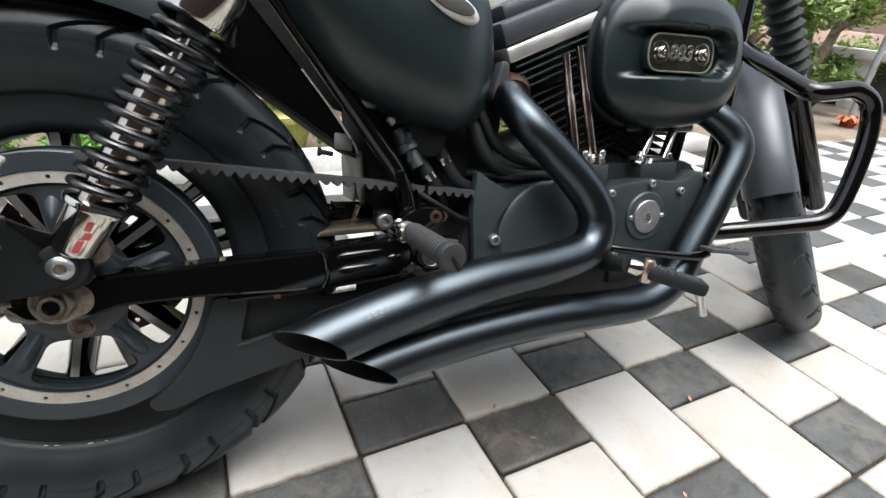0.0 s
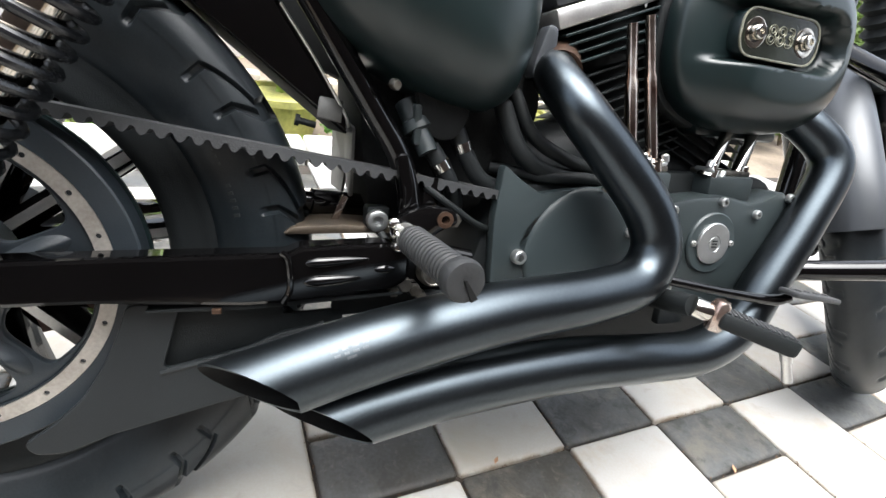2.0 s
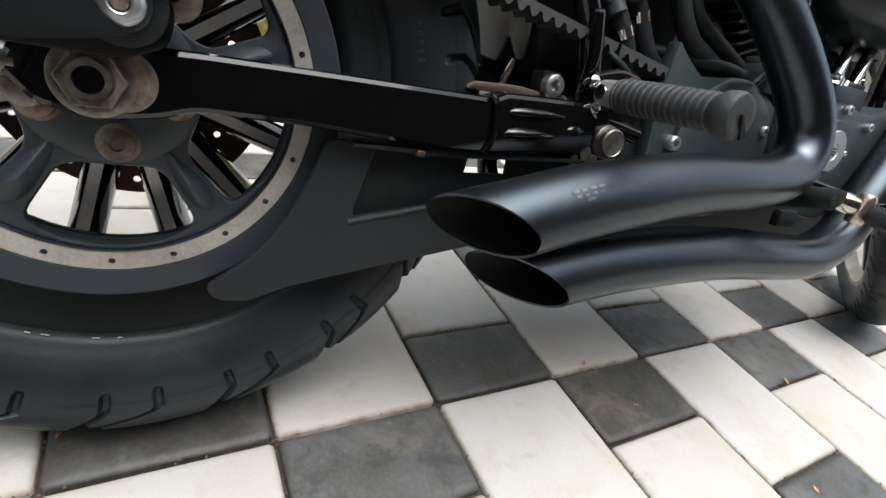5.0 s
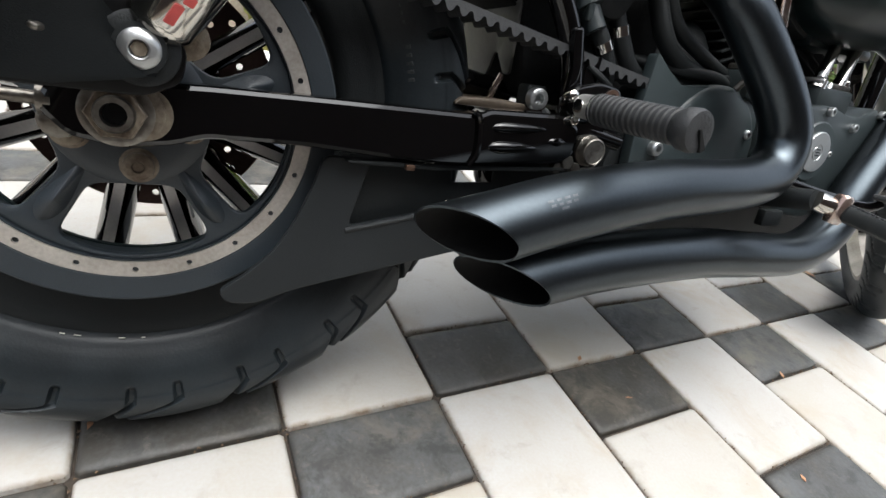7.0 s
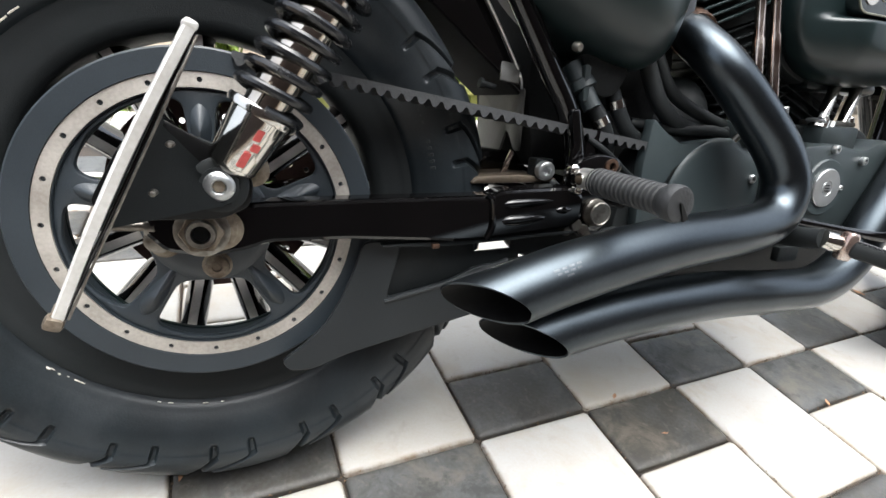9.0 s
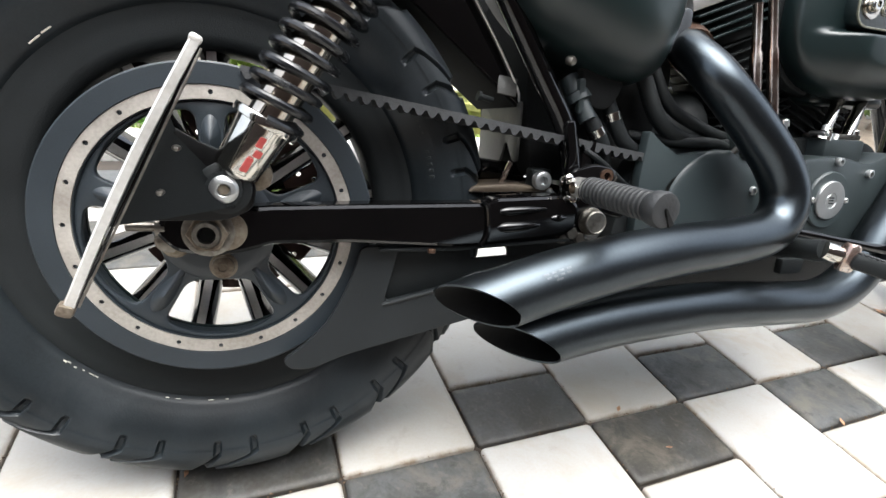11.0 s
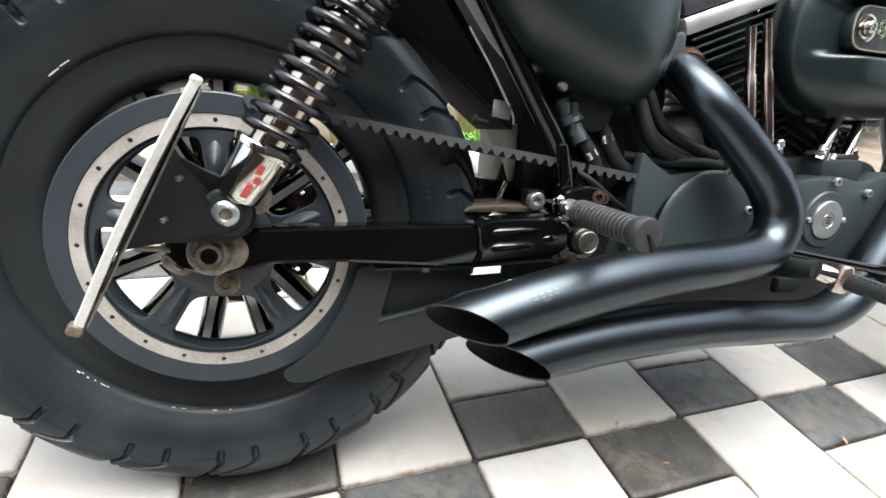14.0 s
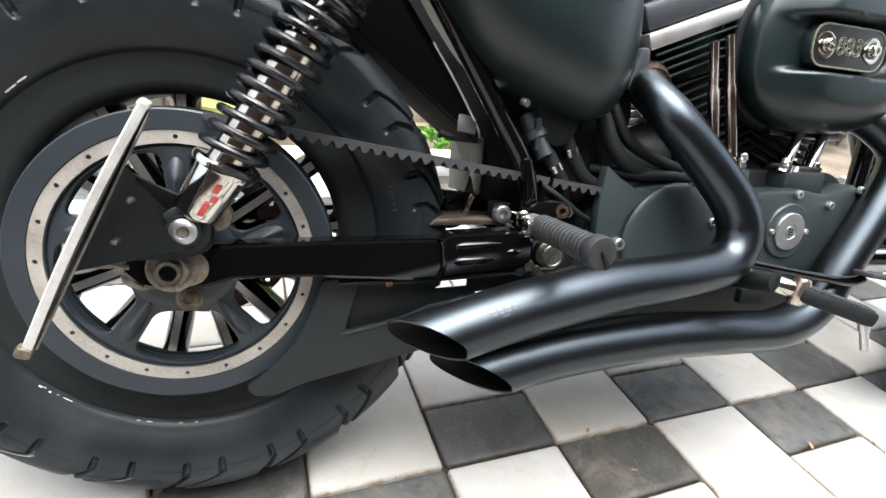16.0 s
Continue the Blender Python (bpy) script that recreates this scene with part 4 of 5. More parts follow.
plate(bm, [round_loop([(0.272, 0.354), (0.385, 0.356), (0.385, 0.361), (0.33, 0.365), (0.28, 0.362)], 0.004)], -0.08, 0.06, 0.002)
part("fender_brace", bm, BRACE, fender, "stained steel cross brace")
bm = bmesh.new()
plate(bm, [round_loop([(0.355, 0.359), (0.378, 0.361), (0.38, 0.384), (0.355, 0.384)], 0.004)], -0.08, -0.06, 0.002)
part("swing_stop", bm, ROUGHBLK, swing)
bolt("stop_bolt", (0.3655, -0.08, 0.3705), OUT, 0.0115, 0.01, BRUSHED, swing)

bm = bmesh.new()
box(bm, (0.3315, -0.052, 0.376), (0.007, 0.004, 0.03), Matrix.Rotation(radians(24), 3, "Y"), 0.001)
part("stay_foot", bm, RED_REFLECT, stay, "bright bent foot")
bm = bmesh.new()
rod(bm, (0.292, -0.02, 0.379), (0.9, 0.15, -0.1), [(-0.004, 0.008), (0.004, 0.011), (0.012, 0.011), (0.013, 0.0145), (0.08, 0.0145), (0.08, 0.01)], 20)
part("cross_tube", bm, GLOSS, fender)
# oil tank behind the engine
bm = bmesh.new()
OT = round_loop([(0.215, 0.72), (0.248, 0.63), (0.266, 0.60), (0.312, 0.544), (0.37, 0.508), (0.425, 0.491), (0.466, 0.486), (0.498, 0.502), (0.516, 0.55), (0.52, 0.60), (0.51, 0.66), (0.48, 0.70), (0.41, 0.73)], 0.03, 5)
pillow(bm, OT, -0.045, -0.158, 16, 2.45, (0.385, 0.615), 0.3)
tank = part("oil_tank", bm, SATIN, bike, "matte black rounded oil tank")
bm = bmesh.new()
em = [(0.432 + 0.040 * math.cos(a), 0.636 + 0.015 * math.sin(a)) for a in np.linspace(0, 2 * math.pi, 32, endpoint=False)]
em = [((x - 0.432) * 0.92 + (z - 0.636) * 0.39 + 0.432, -(x - 0.432) * 0.39 + (z - 0.636) * 0.92 + 0.636) for x, z in em]
pillow(bm, em, -0.150, -0.161, 5, 3)
emblem = part("emblem", bm, BRIGHT, tank, "small white-rimmed oval emblem")
bm = bmesh.new()
plate(bm, [[((x - 0.432) * 0.72 + 0.432, (z - 0.636) * 0.6 + 0.636) for x, z in em]], -0.1625, -0.158, 0.0005)
part("emblem_field", bm, STAY, emblem)
bm = bmesh.new()
plate(bm, [round_loop([(0.545, 0.588), (0.557, 0.586), (0.558, 0.566), (0.544, 0.532), (0.532, 0.53), (0.531, 0.544)], 0.006)], -0.078, -0.056, 0.003)
part("tank_tab", bm, FENDER, tank)
bm = bmesh.new()
plate(bm, [round_loop([(0.39, 0.52), (0.45, 0.52), (0.455, 0.485), (0.44, 0.458), (0.415, 0.455), (0.40, 0.475)], 0.012)], -0.1, -0.05, 0.006)
part("tank_foot", bm, UNDERSEAL, tank)
bm = bmesh.new()
rod(bm, (0.366, -0.115, 0.505), (0.3, -1, -0.2), [(0, 0.005), (0.005, 0.0055), (0.008, 0.004)], 14)
part("drain_plug", bm, DULL, tank)
bm = bmesh.new()
rod(bm, (0.398, -0.085, 0.475), (0.35, -0.35, -0.85), [(-0.02, 0.013), (0.0, 0.013), (0.002, 0.016), (0.012, 0.016), (0.014, 0.011), (0.036, 0.0105)], 20)
part("drain_fitting", bm, CASE, tank, "grey oil outlet fitting")
bm = bmesh.new()
plate(bm, [round_loop([(0.392, 0.49), (0.4, 0.49), (0.402, 0.452), (0.394, 0.45)], 0.003)], -0.102, -0.092, 0.002)
part("outlet_lug", bm, CASE, tank)
for pts, r in (([(0.415, -0.09, 0.45), (0.428, -0.095, 0.43), (0.444, -0.09, 0.405), (0.458, -0.07, 0.37)], 0.0095),
               ([(0.447, -0.08, 0.468), (0.459, -0.085, 0.442), (0.48, -0.085, 0.417), (0.53, -0.07, 0.4)], 0.0095),
               ([(0.50, -0.075, 0.50), (0.52, -0.085, 0.455), (0.56, -0.085, 0.43), (0.64, -0.075, 0.42)], 0.0105),
               ([(0.515, -0.07, 0.515), (0.54, -0.08, 0.47), (0.59, -0.085, 0.445), (0.66, -0.07, 0.43)], 0.008),
               ([(0.50, -0.06, 0.43), (0.56, -0.09, 0.425), (0.62, -0.088, 0.425), (0.68, -0.07, 0.41)], 0.007)):
    bm = bmesh.new()
    tube(bm, pts, r, 12, 6)
    part("oil_hose", bm, ROUGHBLK, tank)
for p, d in (((0.4265, -0.0945, 0.432), (0.6, 0, -0.8)), ((0.4545, -0.083, 0.452), (0.4, 0, -0.9))):
    bm = bmesh.new()
    rod(bm, p, d, [(-0.005, 0.0112), (0.005, 0.0112)], 16)
    part("hose_clamp", bm, CHROME, tank)

bm = bmesh.new()
plate(bm, [round_loop([(0.345, 0.60), (0.54, 0.62), (0.56, 0.50), (0.53, 0.40), (0.45, 0.365), (0.365, 0.37), (0.35, 0.45)], 0.012)], -0.055, 0.10, 0.004)
part("battery_tray", bm, UNDERSEAL, bike, "black battery tray behind the oil tank")
bm = bmesh.new()
tube(bm, [(0.46, 0.0, 0.40), (0.64, 0.0, 0.45)], 0.05, 20, 1)
part("starter_motor", bm, ROUGHBLK, bike)
bm = bmesh.new()
plate(bm, [round_loop([(0.12, 0.76), (0.2, 0.63), (0.3, 0.535), (0.42, 0.49), (0.52, 0.5), (0.54, 0.62), (0.5, 0.78), (0.3, 0.82)], 0.03)], 0.085, 0.11, 0.006)
part("left_side_cover", bm, UNDERSEAL, bike)
# engine
bm = bmesh.new()
plate(bm, [round_loop([(0.47, 0.30), (0.50, 0.41), (0.62, 0.43), (0.70, 0.44), (0.93, 0.44), (0.98, 0.36), (0.95, 0.25), (0.86, 0.205), (0.52, 0.2), (0.475, 0.24)], 0.03)], -0.088, 0.12, 0.006)
engine = part("engine", bm, ROUGHBLK, bike, "black air-cooled twin-cylinder engine with chrome pushrod tubes")
bm = bmesh.new()
GC = round_loop([(0.695, 0.40), (0.735, 0.412), (0.80, 0.418), (0.86, 0.408), (0.91, 0.43), (0.935, 0.40), (0.92, 0.33), (0.89, 0.275), (0.82, 0.262), (0.72, 0.28), (0.69, 0.33)], 0.02)
plate(bm, [GC], -0.13, -0.085, 0.006)
gear = part("gearcase_cover", bm, CASE, engine)
for p in ((0.715, 0.398), (0.795, 0.41), (0.86, 0.395), (0.915, 0.418), (0.862, 0.29), (0.73, 0.3)):
    bolt("cover_screw", (p[0], -0.13, p[1]), OUT, 0.0062, 0.006, BRUSHED, gear)
bm = bmesh.new()
rod(bm, (0.789, -0.128, 0.357), OUT, [(0, 0.040), (0.004, 0.040), (0.006, 0.038), (0.006, 0.024)], 48)
part("timer_ring", bm, COVER, gear)
bm = bmesh.new()
rod(bm, (0.789, -0.133, 0.357), OUT, [(0, 0.027), (0.0035, 0.027), (0.0045, 0.0257), (0.0045, 0.011), (0.0035, 0.0105), (0.0035, 0.009), (0.0045, 0.0085), (0.0045, 0.003)], 40)
part("timer_disc", bm, BRUSHED, gear, "brushed silver round cover plate")
bm = bmesh.new()
for k in (-1, 0, 1):
    box(bm, (0.789, -0.1378, 0.357 + 0.0038 * k), (0.008, 0.0012, 0.0016), None, 0)
part("emblem_bars", bm, ROUGHBLK, gear)
for s in (-1, 1):
    bolt("disc_screw", (0.789 + 0.032 * s, -0.133, 0.357), OUT, 0.004, 0.004, MACHINED, gear)


def cylinder(cx, cz, lean):
    """A finned cylinder with its head and rocker box; its axis leans by that many degrees."""
    turn = Matrix.Rotation(radians(lean), 3, "Y")
    o = Vector((cx, 0.0, cz))
    up = turn @ Vector((0, 0, 1))
    bm = bmesh.new()
    rod(bm, o, up, [(0, 0.058), (0.15, 0.058), (0.15, 0.068), (0.205, 0.068)], 32)
    barrel = part("cylinder", bm, ROUGHBLK, engine)
    for k in range(11):
        bm = bmesh.new()
        w = 0.128 if k < 9 else 0.135
        box(bm, o + up * (0.02 + 0.0125 * k), (w, 0.13, 0.0028), turn, 0.001)
        part("fin", bm, ROUGHBLK, barrel)
    for k in range(4):
        bm = bmesh.new()
        box(bm, o + up * (0.164 + 0.0105 * k), (0.172, 0.15, 0.0032), turn, 0.001)
        part("fin", bm, SATIN, barrel)
    return o, up, turn, barrel


o, up, turn, barrel = cylinder(0.722, 0.43, -22)
bm = bmesh.new()
box(bm, o + up * 0.214, (0.185, 0.15, 0.022), turn, 0.004)
part("head_band", bm, MACHINED, barrel, "polished metal band below the rocker box")
bm = bmesh.new()
box(bm, o + up * 0.243, (0.18, 0.145, 0.036), turn, 0.008)
box(bm, o + up * 0.268, (0.14, 0.11, 0.03), turn, 0.01)
part("rocker_box", bm, FENDER, barrel, "grey rocker box")
o2, up2, turn2, barrel2 = cylinder(0.80, 0.43, 22)
bm = bmesh.new()
box(bm, o2 + up2 * 0.214, (0.185, 0.15, 0.022), turn2, 0.004)
part("head_band", bm, MACHINED, barrel2)
bm = bmesh.new()
box(bm, o2 + up2 * 0.245, (0.18, 0.145, 0.04), turn2, 0.008)
part("rocker_box", bm, CASE, barrel2)
for p, q in (((0.667, -0.098, 0.452), (0.641, -0.092, 0.60)), ((0.7, -0.098, 0.452), (0.664, -0.092, 0.612)), ((0.797, -0.1, 0.446), (0.848, -0.085, 0.55)), ((0.84, -0.1, 0.428), (0.895, -0.085, 0.55))):
    bm = bmesh.new()
    a, b = Vector(p), Vector(q)
    L_ = (b - a).length
    rod(bm, a, b - a, [(-0.012, 0.013), (0, 0.013), (0.004, 0.0075), (L_ * 0.6, 0.0075), (L_ * 0.62, 0.006), (L_, 0.006)], 20)
    part("pushrod_tube", bm, RED_REFLECT if p[0] < 0.75 else CHROME, engine, "chrome pushrod tube")
for p, q in (((0.667, -0.098, 0.452), (0.641, -0.092, 0.60)), ((0.7, -0.098, 0.452), (0.664, -0.092, 0.612)), ((0.797, -0.1, 0.446), (0.848, -0.085, 0.55)), ((0.84, -0.1, 0.428), (0.895, -0.085, 0.55))):
    a, d = Vector(p), (Vector(q) - Vector(p)).normalized()
    bm = bmesh.new()
    tilt = Matrix.Rotation(math.atan2(d.x, d.z), 3, "Y")
    box(bm, a - d * 0.004, (0.03, 0.024, 0.006), tilt, 0.0025)
    for s in (-1, 1):
        rod(bm, a + tilt @ Vector((0.013 * s, -0.009, -0.002)), d, [(0, 0.0045), (0.008, 0.0045), (0.0095, 0.003)], 10)
    part("tube_clamp", bm, BRUSHED, engine, "bright clamp at the foot of a pushrod tube")
for x in (0.682, 0.825):
    bm = bmesh.new()
    box(bm, (x, -0.09, 0.424), (0.078, 0.05, 0.034), None, 0.005)
    block = part("tappet_block", bm, CASE, engine)
    bm = bmesh.new()
    box(bm, (x, -0.092, 0.4445), (0.072, 0.034, 0.007), None, 0.002)
    part("clamp_plate", bm, DULL, block)
    for s in (-1, 1):
        bolt("block_bolt", (x + 0.028 * s, -0.104, 0.447), (0, 0, 1), 0.0055, 0.008, CHROME, block)

# air cleaner
AC = Vector((0.832, 0.6))


def oval(w, h, n=64, p=2.6):
    return [(AC.x + w * math.copysign(abs(math.cos(a)) ** (2 / p), math.cos(a)), AC.y + h * math.copysign(abs(math.sin(a)) ** (2 / p), math.sin(a))) for a in np.linspace(0, 2 * math.pi, n, endpoint=False)]


bm = bmesh.new()
plate(bm, [oval(0.1425, 0.108)], -0.079, -0.046, 0.006)
cleaner = part("air_cleaner", bm, ROUGHBLK, bike, "satin black oval air cleaner with a framed number badge")


def step01(a, b, x):
    f = min(1, max(0, (x - a) / (b - a)))
    return f * f * (3 - 2 * f)


def cover_depth(x, z, q):
    """How far the cover stands out: a dome with two rolls above and below a channel that is open to the rear."""
    dome = math.sqrt(max(0, 1 - q ** 3.2))
    px = min(max(x, 0.6), 0.884)
    d = math.hypot(x - px, z - 0.6045) - 0.031
    roll = step01(-0.003, 0.006, d) * step01(0.702, 0.775, x)
    return -0.104 - 0.021 * dome - 0.028 * roll * min(1, dome * 1.15)


bm = bmesh.new()
rings = [[bm.verts.new((x, y, z)) for x, z in oval(0.135 * k, 0.1045 * k, 144)] for y, k in ((-0.08, 0.985), (-0.084, 1.0))]
for m_ in range(37):
    q = 1 - (m_ / 37) ** 1.35
    rings.append([bm.verts.new((x, cover_depth(x, z, q), z)) for x, z in oval(0.135 * q, 0.1045 * q, 144)])
for p, q in zip(rings, rings[1:]):
    for i in range(144):
        bm.faces.new((p[i], p[(i + 1) % 144], q[(i + 1) % 144], q[i]))
bm.faces.new(rings[-1])
part("cover", bm, SATIN, cleaner, sharp=60)
bm = bmesh.new()
outer = round_loop([(0.750, 0.577), (0.882, 0.577), (0.882, 0.631), (0.750, 0.631)], 0.027, 8)
inner = round_loop([(0.7525, 0.5795), (0.8795, 0.5795), (0.8795, 0.6285), (0.7525, 0.6285)], 0.0245, 8)
plate(bm, [outer, inner], -0.1395, -0.1375, 0.0005)
badge = part("badge_frame", bm, GOLD, cleaner, "thin bright frame round the badge")
bm = bmesh.new()
plate(bm, [inner], -0.1385, -0.1372)
part("badge_plate", bm, BADGE, badge)
bm = bmesh.new()
plate(bm, [outer], -0.1374, -0.118, 0.001)
part("badge_base", bm, SATIN, badge)
for x in (0.774, 0.857):
    bm = bmesh.new()
    rod(bm, (x, -0.1375, 0.604), OUT, [(0, 0.0165), (0.0016, 0.0165), (0.0018, 0.0155), (0.0008, 0.009)], 24)
    part("bolt_recess", bm, BROWN_REFLECT, badge)
    bolt("badge_bolt", (x, -0.138, 0.604), OUT, 0.0082, 0.009, CHROME, badge)
txt = bpy.data.curves.new("number_text", "FONT")
txt.body, txt.size, txt.align_x, txt.align_y = "883", 0.031, "CENTER", "CENTER"
txt.shear = 0.12
txt.fill_mode, txt.bevel_depth, txt.bevel_resolution, txt.resolution_u = "NONE", 0.0006, 1, 4
tob_ = new("number_text", txt)
dg = bpy.context.evaluated_depsgraph_get()
tme = bpy.data.meshes.new_from_object(tob_.evaluated_get(dg))
bpy.data.objects.remove(tob_)
tme.materials.append(GOLD)
lettering = new("number_text", tme)
lettering.parent = badge
lettering.matrix_local = Matrix.Translation((0.8145, -0.139, 0.604)) @ Matrix.Rotation(radians(90), 4, "X")
bm = bmesh.new()
box(bm, (0.85, -0.066, 0.496), (0.15, 0.04, 0.016), None, 0.006)
part("backing_lip", bm, SATIN, cleaner)

# rider peg, brake pedal
bm = bmesh.new()
RB = Vector((0.693, -0.213, 0.306))
RD = (Vector((0.779, -0.271, 0.278)) - RB).normalized()
tube(bm, [(0.69, -0.12, 0.29), (0.688, -0.17, 0.30), (0.69, -0.208, 0.307)], 0.0125, 16, 4)
rpeg = part("rider_peg", bm, ROUGHBLK, bike, "ribbed rider foot peg with a metal feeler pin")
bm = bmesh.new()
rod(bm, RB - RD * 0.006, RD, [(0, 0.011), (0.004, 0.0115), (0.016, 0.0115), (0.02, 0.009)], 18)
part("peg_hinge", bm, CHROME, rpeg, "chrome hinge")
bm = bmesh.new()
rod(bm, RB + RD * 0.012 + Vector((0.004, -0.004, -0.018)), (0.1, -0.1, 1), [(0, 0.008), (0.003, 0.0095), (0.03, 0.0095), (0.034, 0.007)], 16)
part("hinge_barrel", bm, RUSTCHROME, rpeg, "chrome hinge barrel with brown rust")
yz = RD.cross(Vector((0, 0, 1))).normalized()
turn = Matrix((RD, -yz, RD.cross(-yz))).transposed()
bm = bmesh.new()
box(bm, RB + RD * 0.062, (0.084, 0.03, 0.02), turn, 0.006)
part("peg_body", bm, ROUGHBLK, rpeg)
for k in range(13):
    bm = bmesh.new()
    box(bm, RB + RD * (0.026 + 0.0058 * k) + turn @ Vector((0, 0, 0.01)), (0.0036, 0.025, 0.0024), turn, 0.001)
    part("peg_rib", bm, BELT, rpeg)
bm = bmesh.new()
rod(bm, RB + RD * 0.096 + Vector((0, 0, -0.008)), (0.3, -0.1, -1), [(0, 0.006), (0.012, 0.006), (0.013, 0.0045), (0.036, 0.0055), (0.037, 0.004)], 14)
part("feeler_pin", bm, MACHINED, rpeg)
bm = bmesh.new()
tube(bm, [(0.66, -0.13, 0.325), (0.70, -0.158, 0.319), (0.77, -0.175, 0.308), (0.83, -0.183, 0.299), (0.855, -0.188, 0.298), (0.868, -0.195, 0.304)], [0.006, 0.006, 0.006, 0.007, 0.0075, 0.006], 12, 5)
pedal = part("brake_pedal", bm, GLOSS, bike, "black rear brake pedal")
bm = bmesh.new()
box(bm, (0.892, -0.203, 0.307), (0.088, 0.026, 0.007), Matrix.Rotation(radians(9), 3, "Y"), 0.0025)
pad = part("pedal_pad", bm, BELT, pedal)
for k in range(4):
    bm = bmesh.new()
    rod(bm, (0.866 + 0.018 * k, -0.203, 0.3145 - 0.0029 * k), (0.16, 0, 1), [(0, 0.004), (0.0015, 0.0036), (0.002, 0.0025)], 10)
    part("grip_stud", bm, BELT, pad)

# front end, steered to the left
front = Matrix.Translation((1.427, 0.067, 0.322)) @ Matrix.Rotation(radians(-30), 4, "Y") @ Matrix.Rotation(radians(36), 4, "Z") @ Matrix.Rotation(radians(30), 4, "Y")
FRONT_TYRE = [(-0.03, 0.243), (-0.038, 0.25), (-0.045, 0.268), (-0.047, 0.287), (-0.042, 0.305), (-0.032, 0.319), (-0.017, 0.328), (0, 0.331)]
FRONT_TYRE += [(-y, r) for y, r in FRONT_TYRE[-2::-1]]
bm = bmesh.new()
rod(bm, (0, 0, 0), (0, 1, 0), [(-0.036, 0.246), (-0.036, 0.236), (-0.02, 0.226), (-0.014, 0.218), (0.014, 0.218), (0.02, 0.226), (0.036, 0.236), (0.036, 0.246), (0, 0.236), (-0.036, 0.246)], 72, cap=False)
bmesh.ops.transform(bm, matrix=front, verts=bm.verts)
fwheel = part("front_wheel", bm, RING, bike, "front wheel steered to the left")
bm = tyre_mesh(600, 24, 0.003, FRONT_TYRE, 0.285)
bmesh.ops.transform(bm, matrix=front, verts=bm.verts)
part("tyre", bm, RUBBER, fwheel, "narrow black front tyre")
for k in range(9):
    t = bmesh.new()
    a = radians(40 * k)
    plate(t, [[(0.03, -0.012), (0.222, -0.012), (0.222, 0.012), (0.03, 0.012)]], -0.014, 0.014, 0.002)
    bm = bmesh.new()
    join(bm, t, front @ Matrix.Rotation(-a, 4, "Y"))
    part("spoke", bm, GLOSS, fwheel)
bm = bmesh.new()
rod(bm, (0, 0, 0), (0, 1, 0), [(-0.06, 0.02), (-0.06, 0.035), (0.06, 0.035), (0.06, 0.02)], 24)
bmesh.ops.transform(bm, matrix=front, verts=bm.verts)
part("hub", bm, GLOSS, fwheel)
bm = bmesh.new()
prof = [(-0.047, 0.31), (-0.048, 0.322), (-0.0455, 0.334), (-0.039, 0.345), (-0.026, 0.354), (-0.012, 0.3585), (0, 0.3595), (0.012, 0.3585), (0.026, 0.354), (0.039, 0.345), (0.0455, 0.334), (0.048, 0.322), (0.047, 0.31), (0.045, 0.322), (0.036, 0.342), (0, 0.356), (-0.036, 0.342), (-0.045, 0.322)]
rows = []
for i in range(37):
    a = radians(50 + 127 * i / 36)
    rows.append([bm.verts.new((r * math.cos(a), y, r * math.sin(a))) for y, r in prof])
for p, q in zip(rows, rows[1:]):
    for j in range(len(prof)):
        bm.faces.new((p[j], p[(j + 1) % len(prof)], q[(j + 1) % len(prof)], q[j]))
for e in (rows[0], rows[-1]):
    bm.faces.new(e)
bmesh.ops.transform(bm, matrix=front, verts=bm.verts)
part("front_fender", bm, FENDER, bike, "charcoal satin front fender")
fd = Vector((-0.5, 0, 0.866))
for s in (-1, 1):
    bm = bmesh.new()
    base = Vector((-0.02, 0.068 * s, 0.0))
    rod(bm, base, fd, [(-0.04, 0.018), (-0.03, 0.022), (0.30, 0.022), (0.3, 0.018)], 24)
    bmesh.ops.transform(bm, matrix=front, verts=bm.verts)
    leg = part("fork_leg", bm, GLOSS, bike, "black fork leg with a ribbed rubber gaiter")
    bm = bmesh.new()
    pf = [(0.3, 0.026)]
    for k in range(11):
        pf += [(0.304 + 0.022 * k, 0.025), (0.315 + 0.022 * k, 0.034), (0.325 + 0.022 * k, 0.025)]
    rod(bm, base, fd, pf, 28)
    bmesh.ops.transform(bm, matrix=front, verts=bm.verts)
    part("gaiter", bm, ROUGHBLK, leg)
    bm = bmesh.new()
    rod(bm, base, fd, [(0.55, 0.02), (0.72, 0.02)], 20)
    bmesh.ops.transform(bm, matrix=front, verts=bm.verts)
    part("fork_tube", bm, GLOSS, leg)
# crash bar on the right side
bm = bmesh.new()
tube(bm, [(1.07, -0.04, 0.64), (1.055, -0.09, 0.61), (1.035, -0.18, 0.563), (1.035, -0.205, 0.552), (1.06, -0.216, 0.553), (1.10, -0.224, 0.556), (1.135, -0.23, 0.54), (1.145, -0.233, 0.51), (1.138, -0.236, 0.46), (1.112, -0.236, 0.38), (1.09, -0.228, 0.348), (1.05, -0.205, 0.337), (0.95, -0.15, 0.322), (0.9, -0.1, 0.31)], 0.0145, 16, 6)
part("crash_bar", bm, GLOSS, bike, "gloss black tubular crash bar")
bm = bmesh.new()
tube(bm, [(0.52, 0.11, 0.2), (0.56, 0.25, 0.075)], 0.011, 12, 2)
part("side_stand", bm, GLOSS, bike)

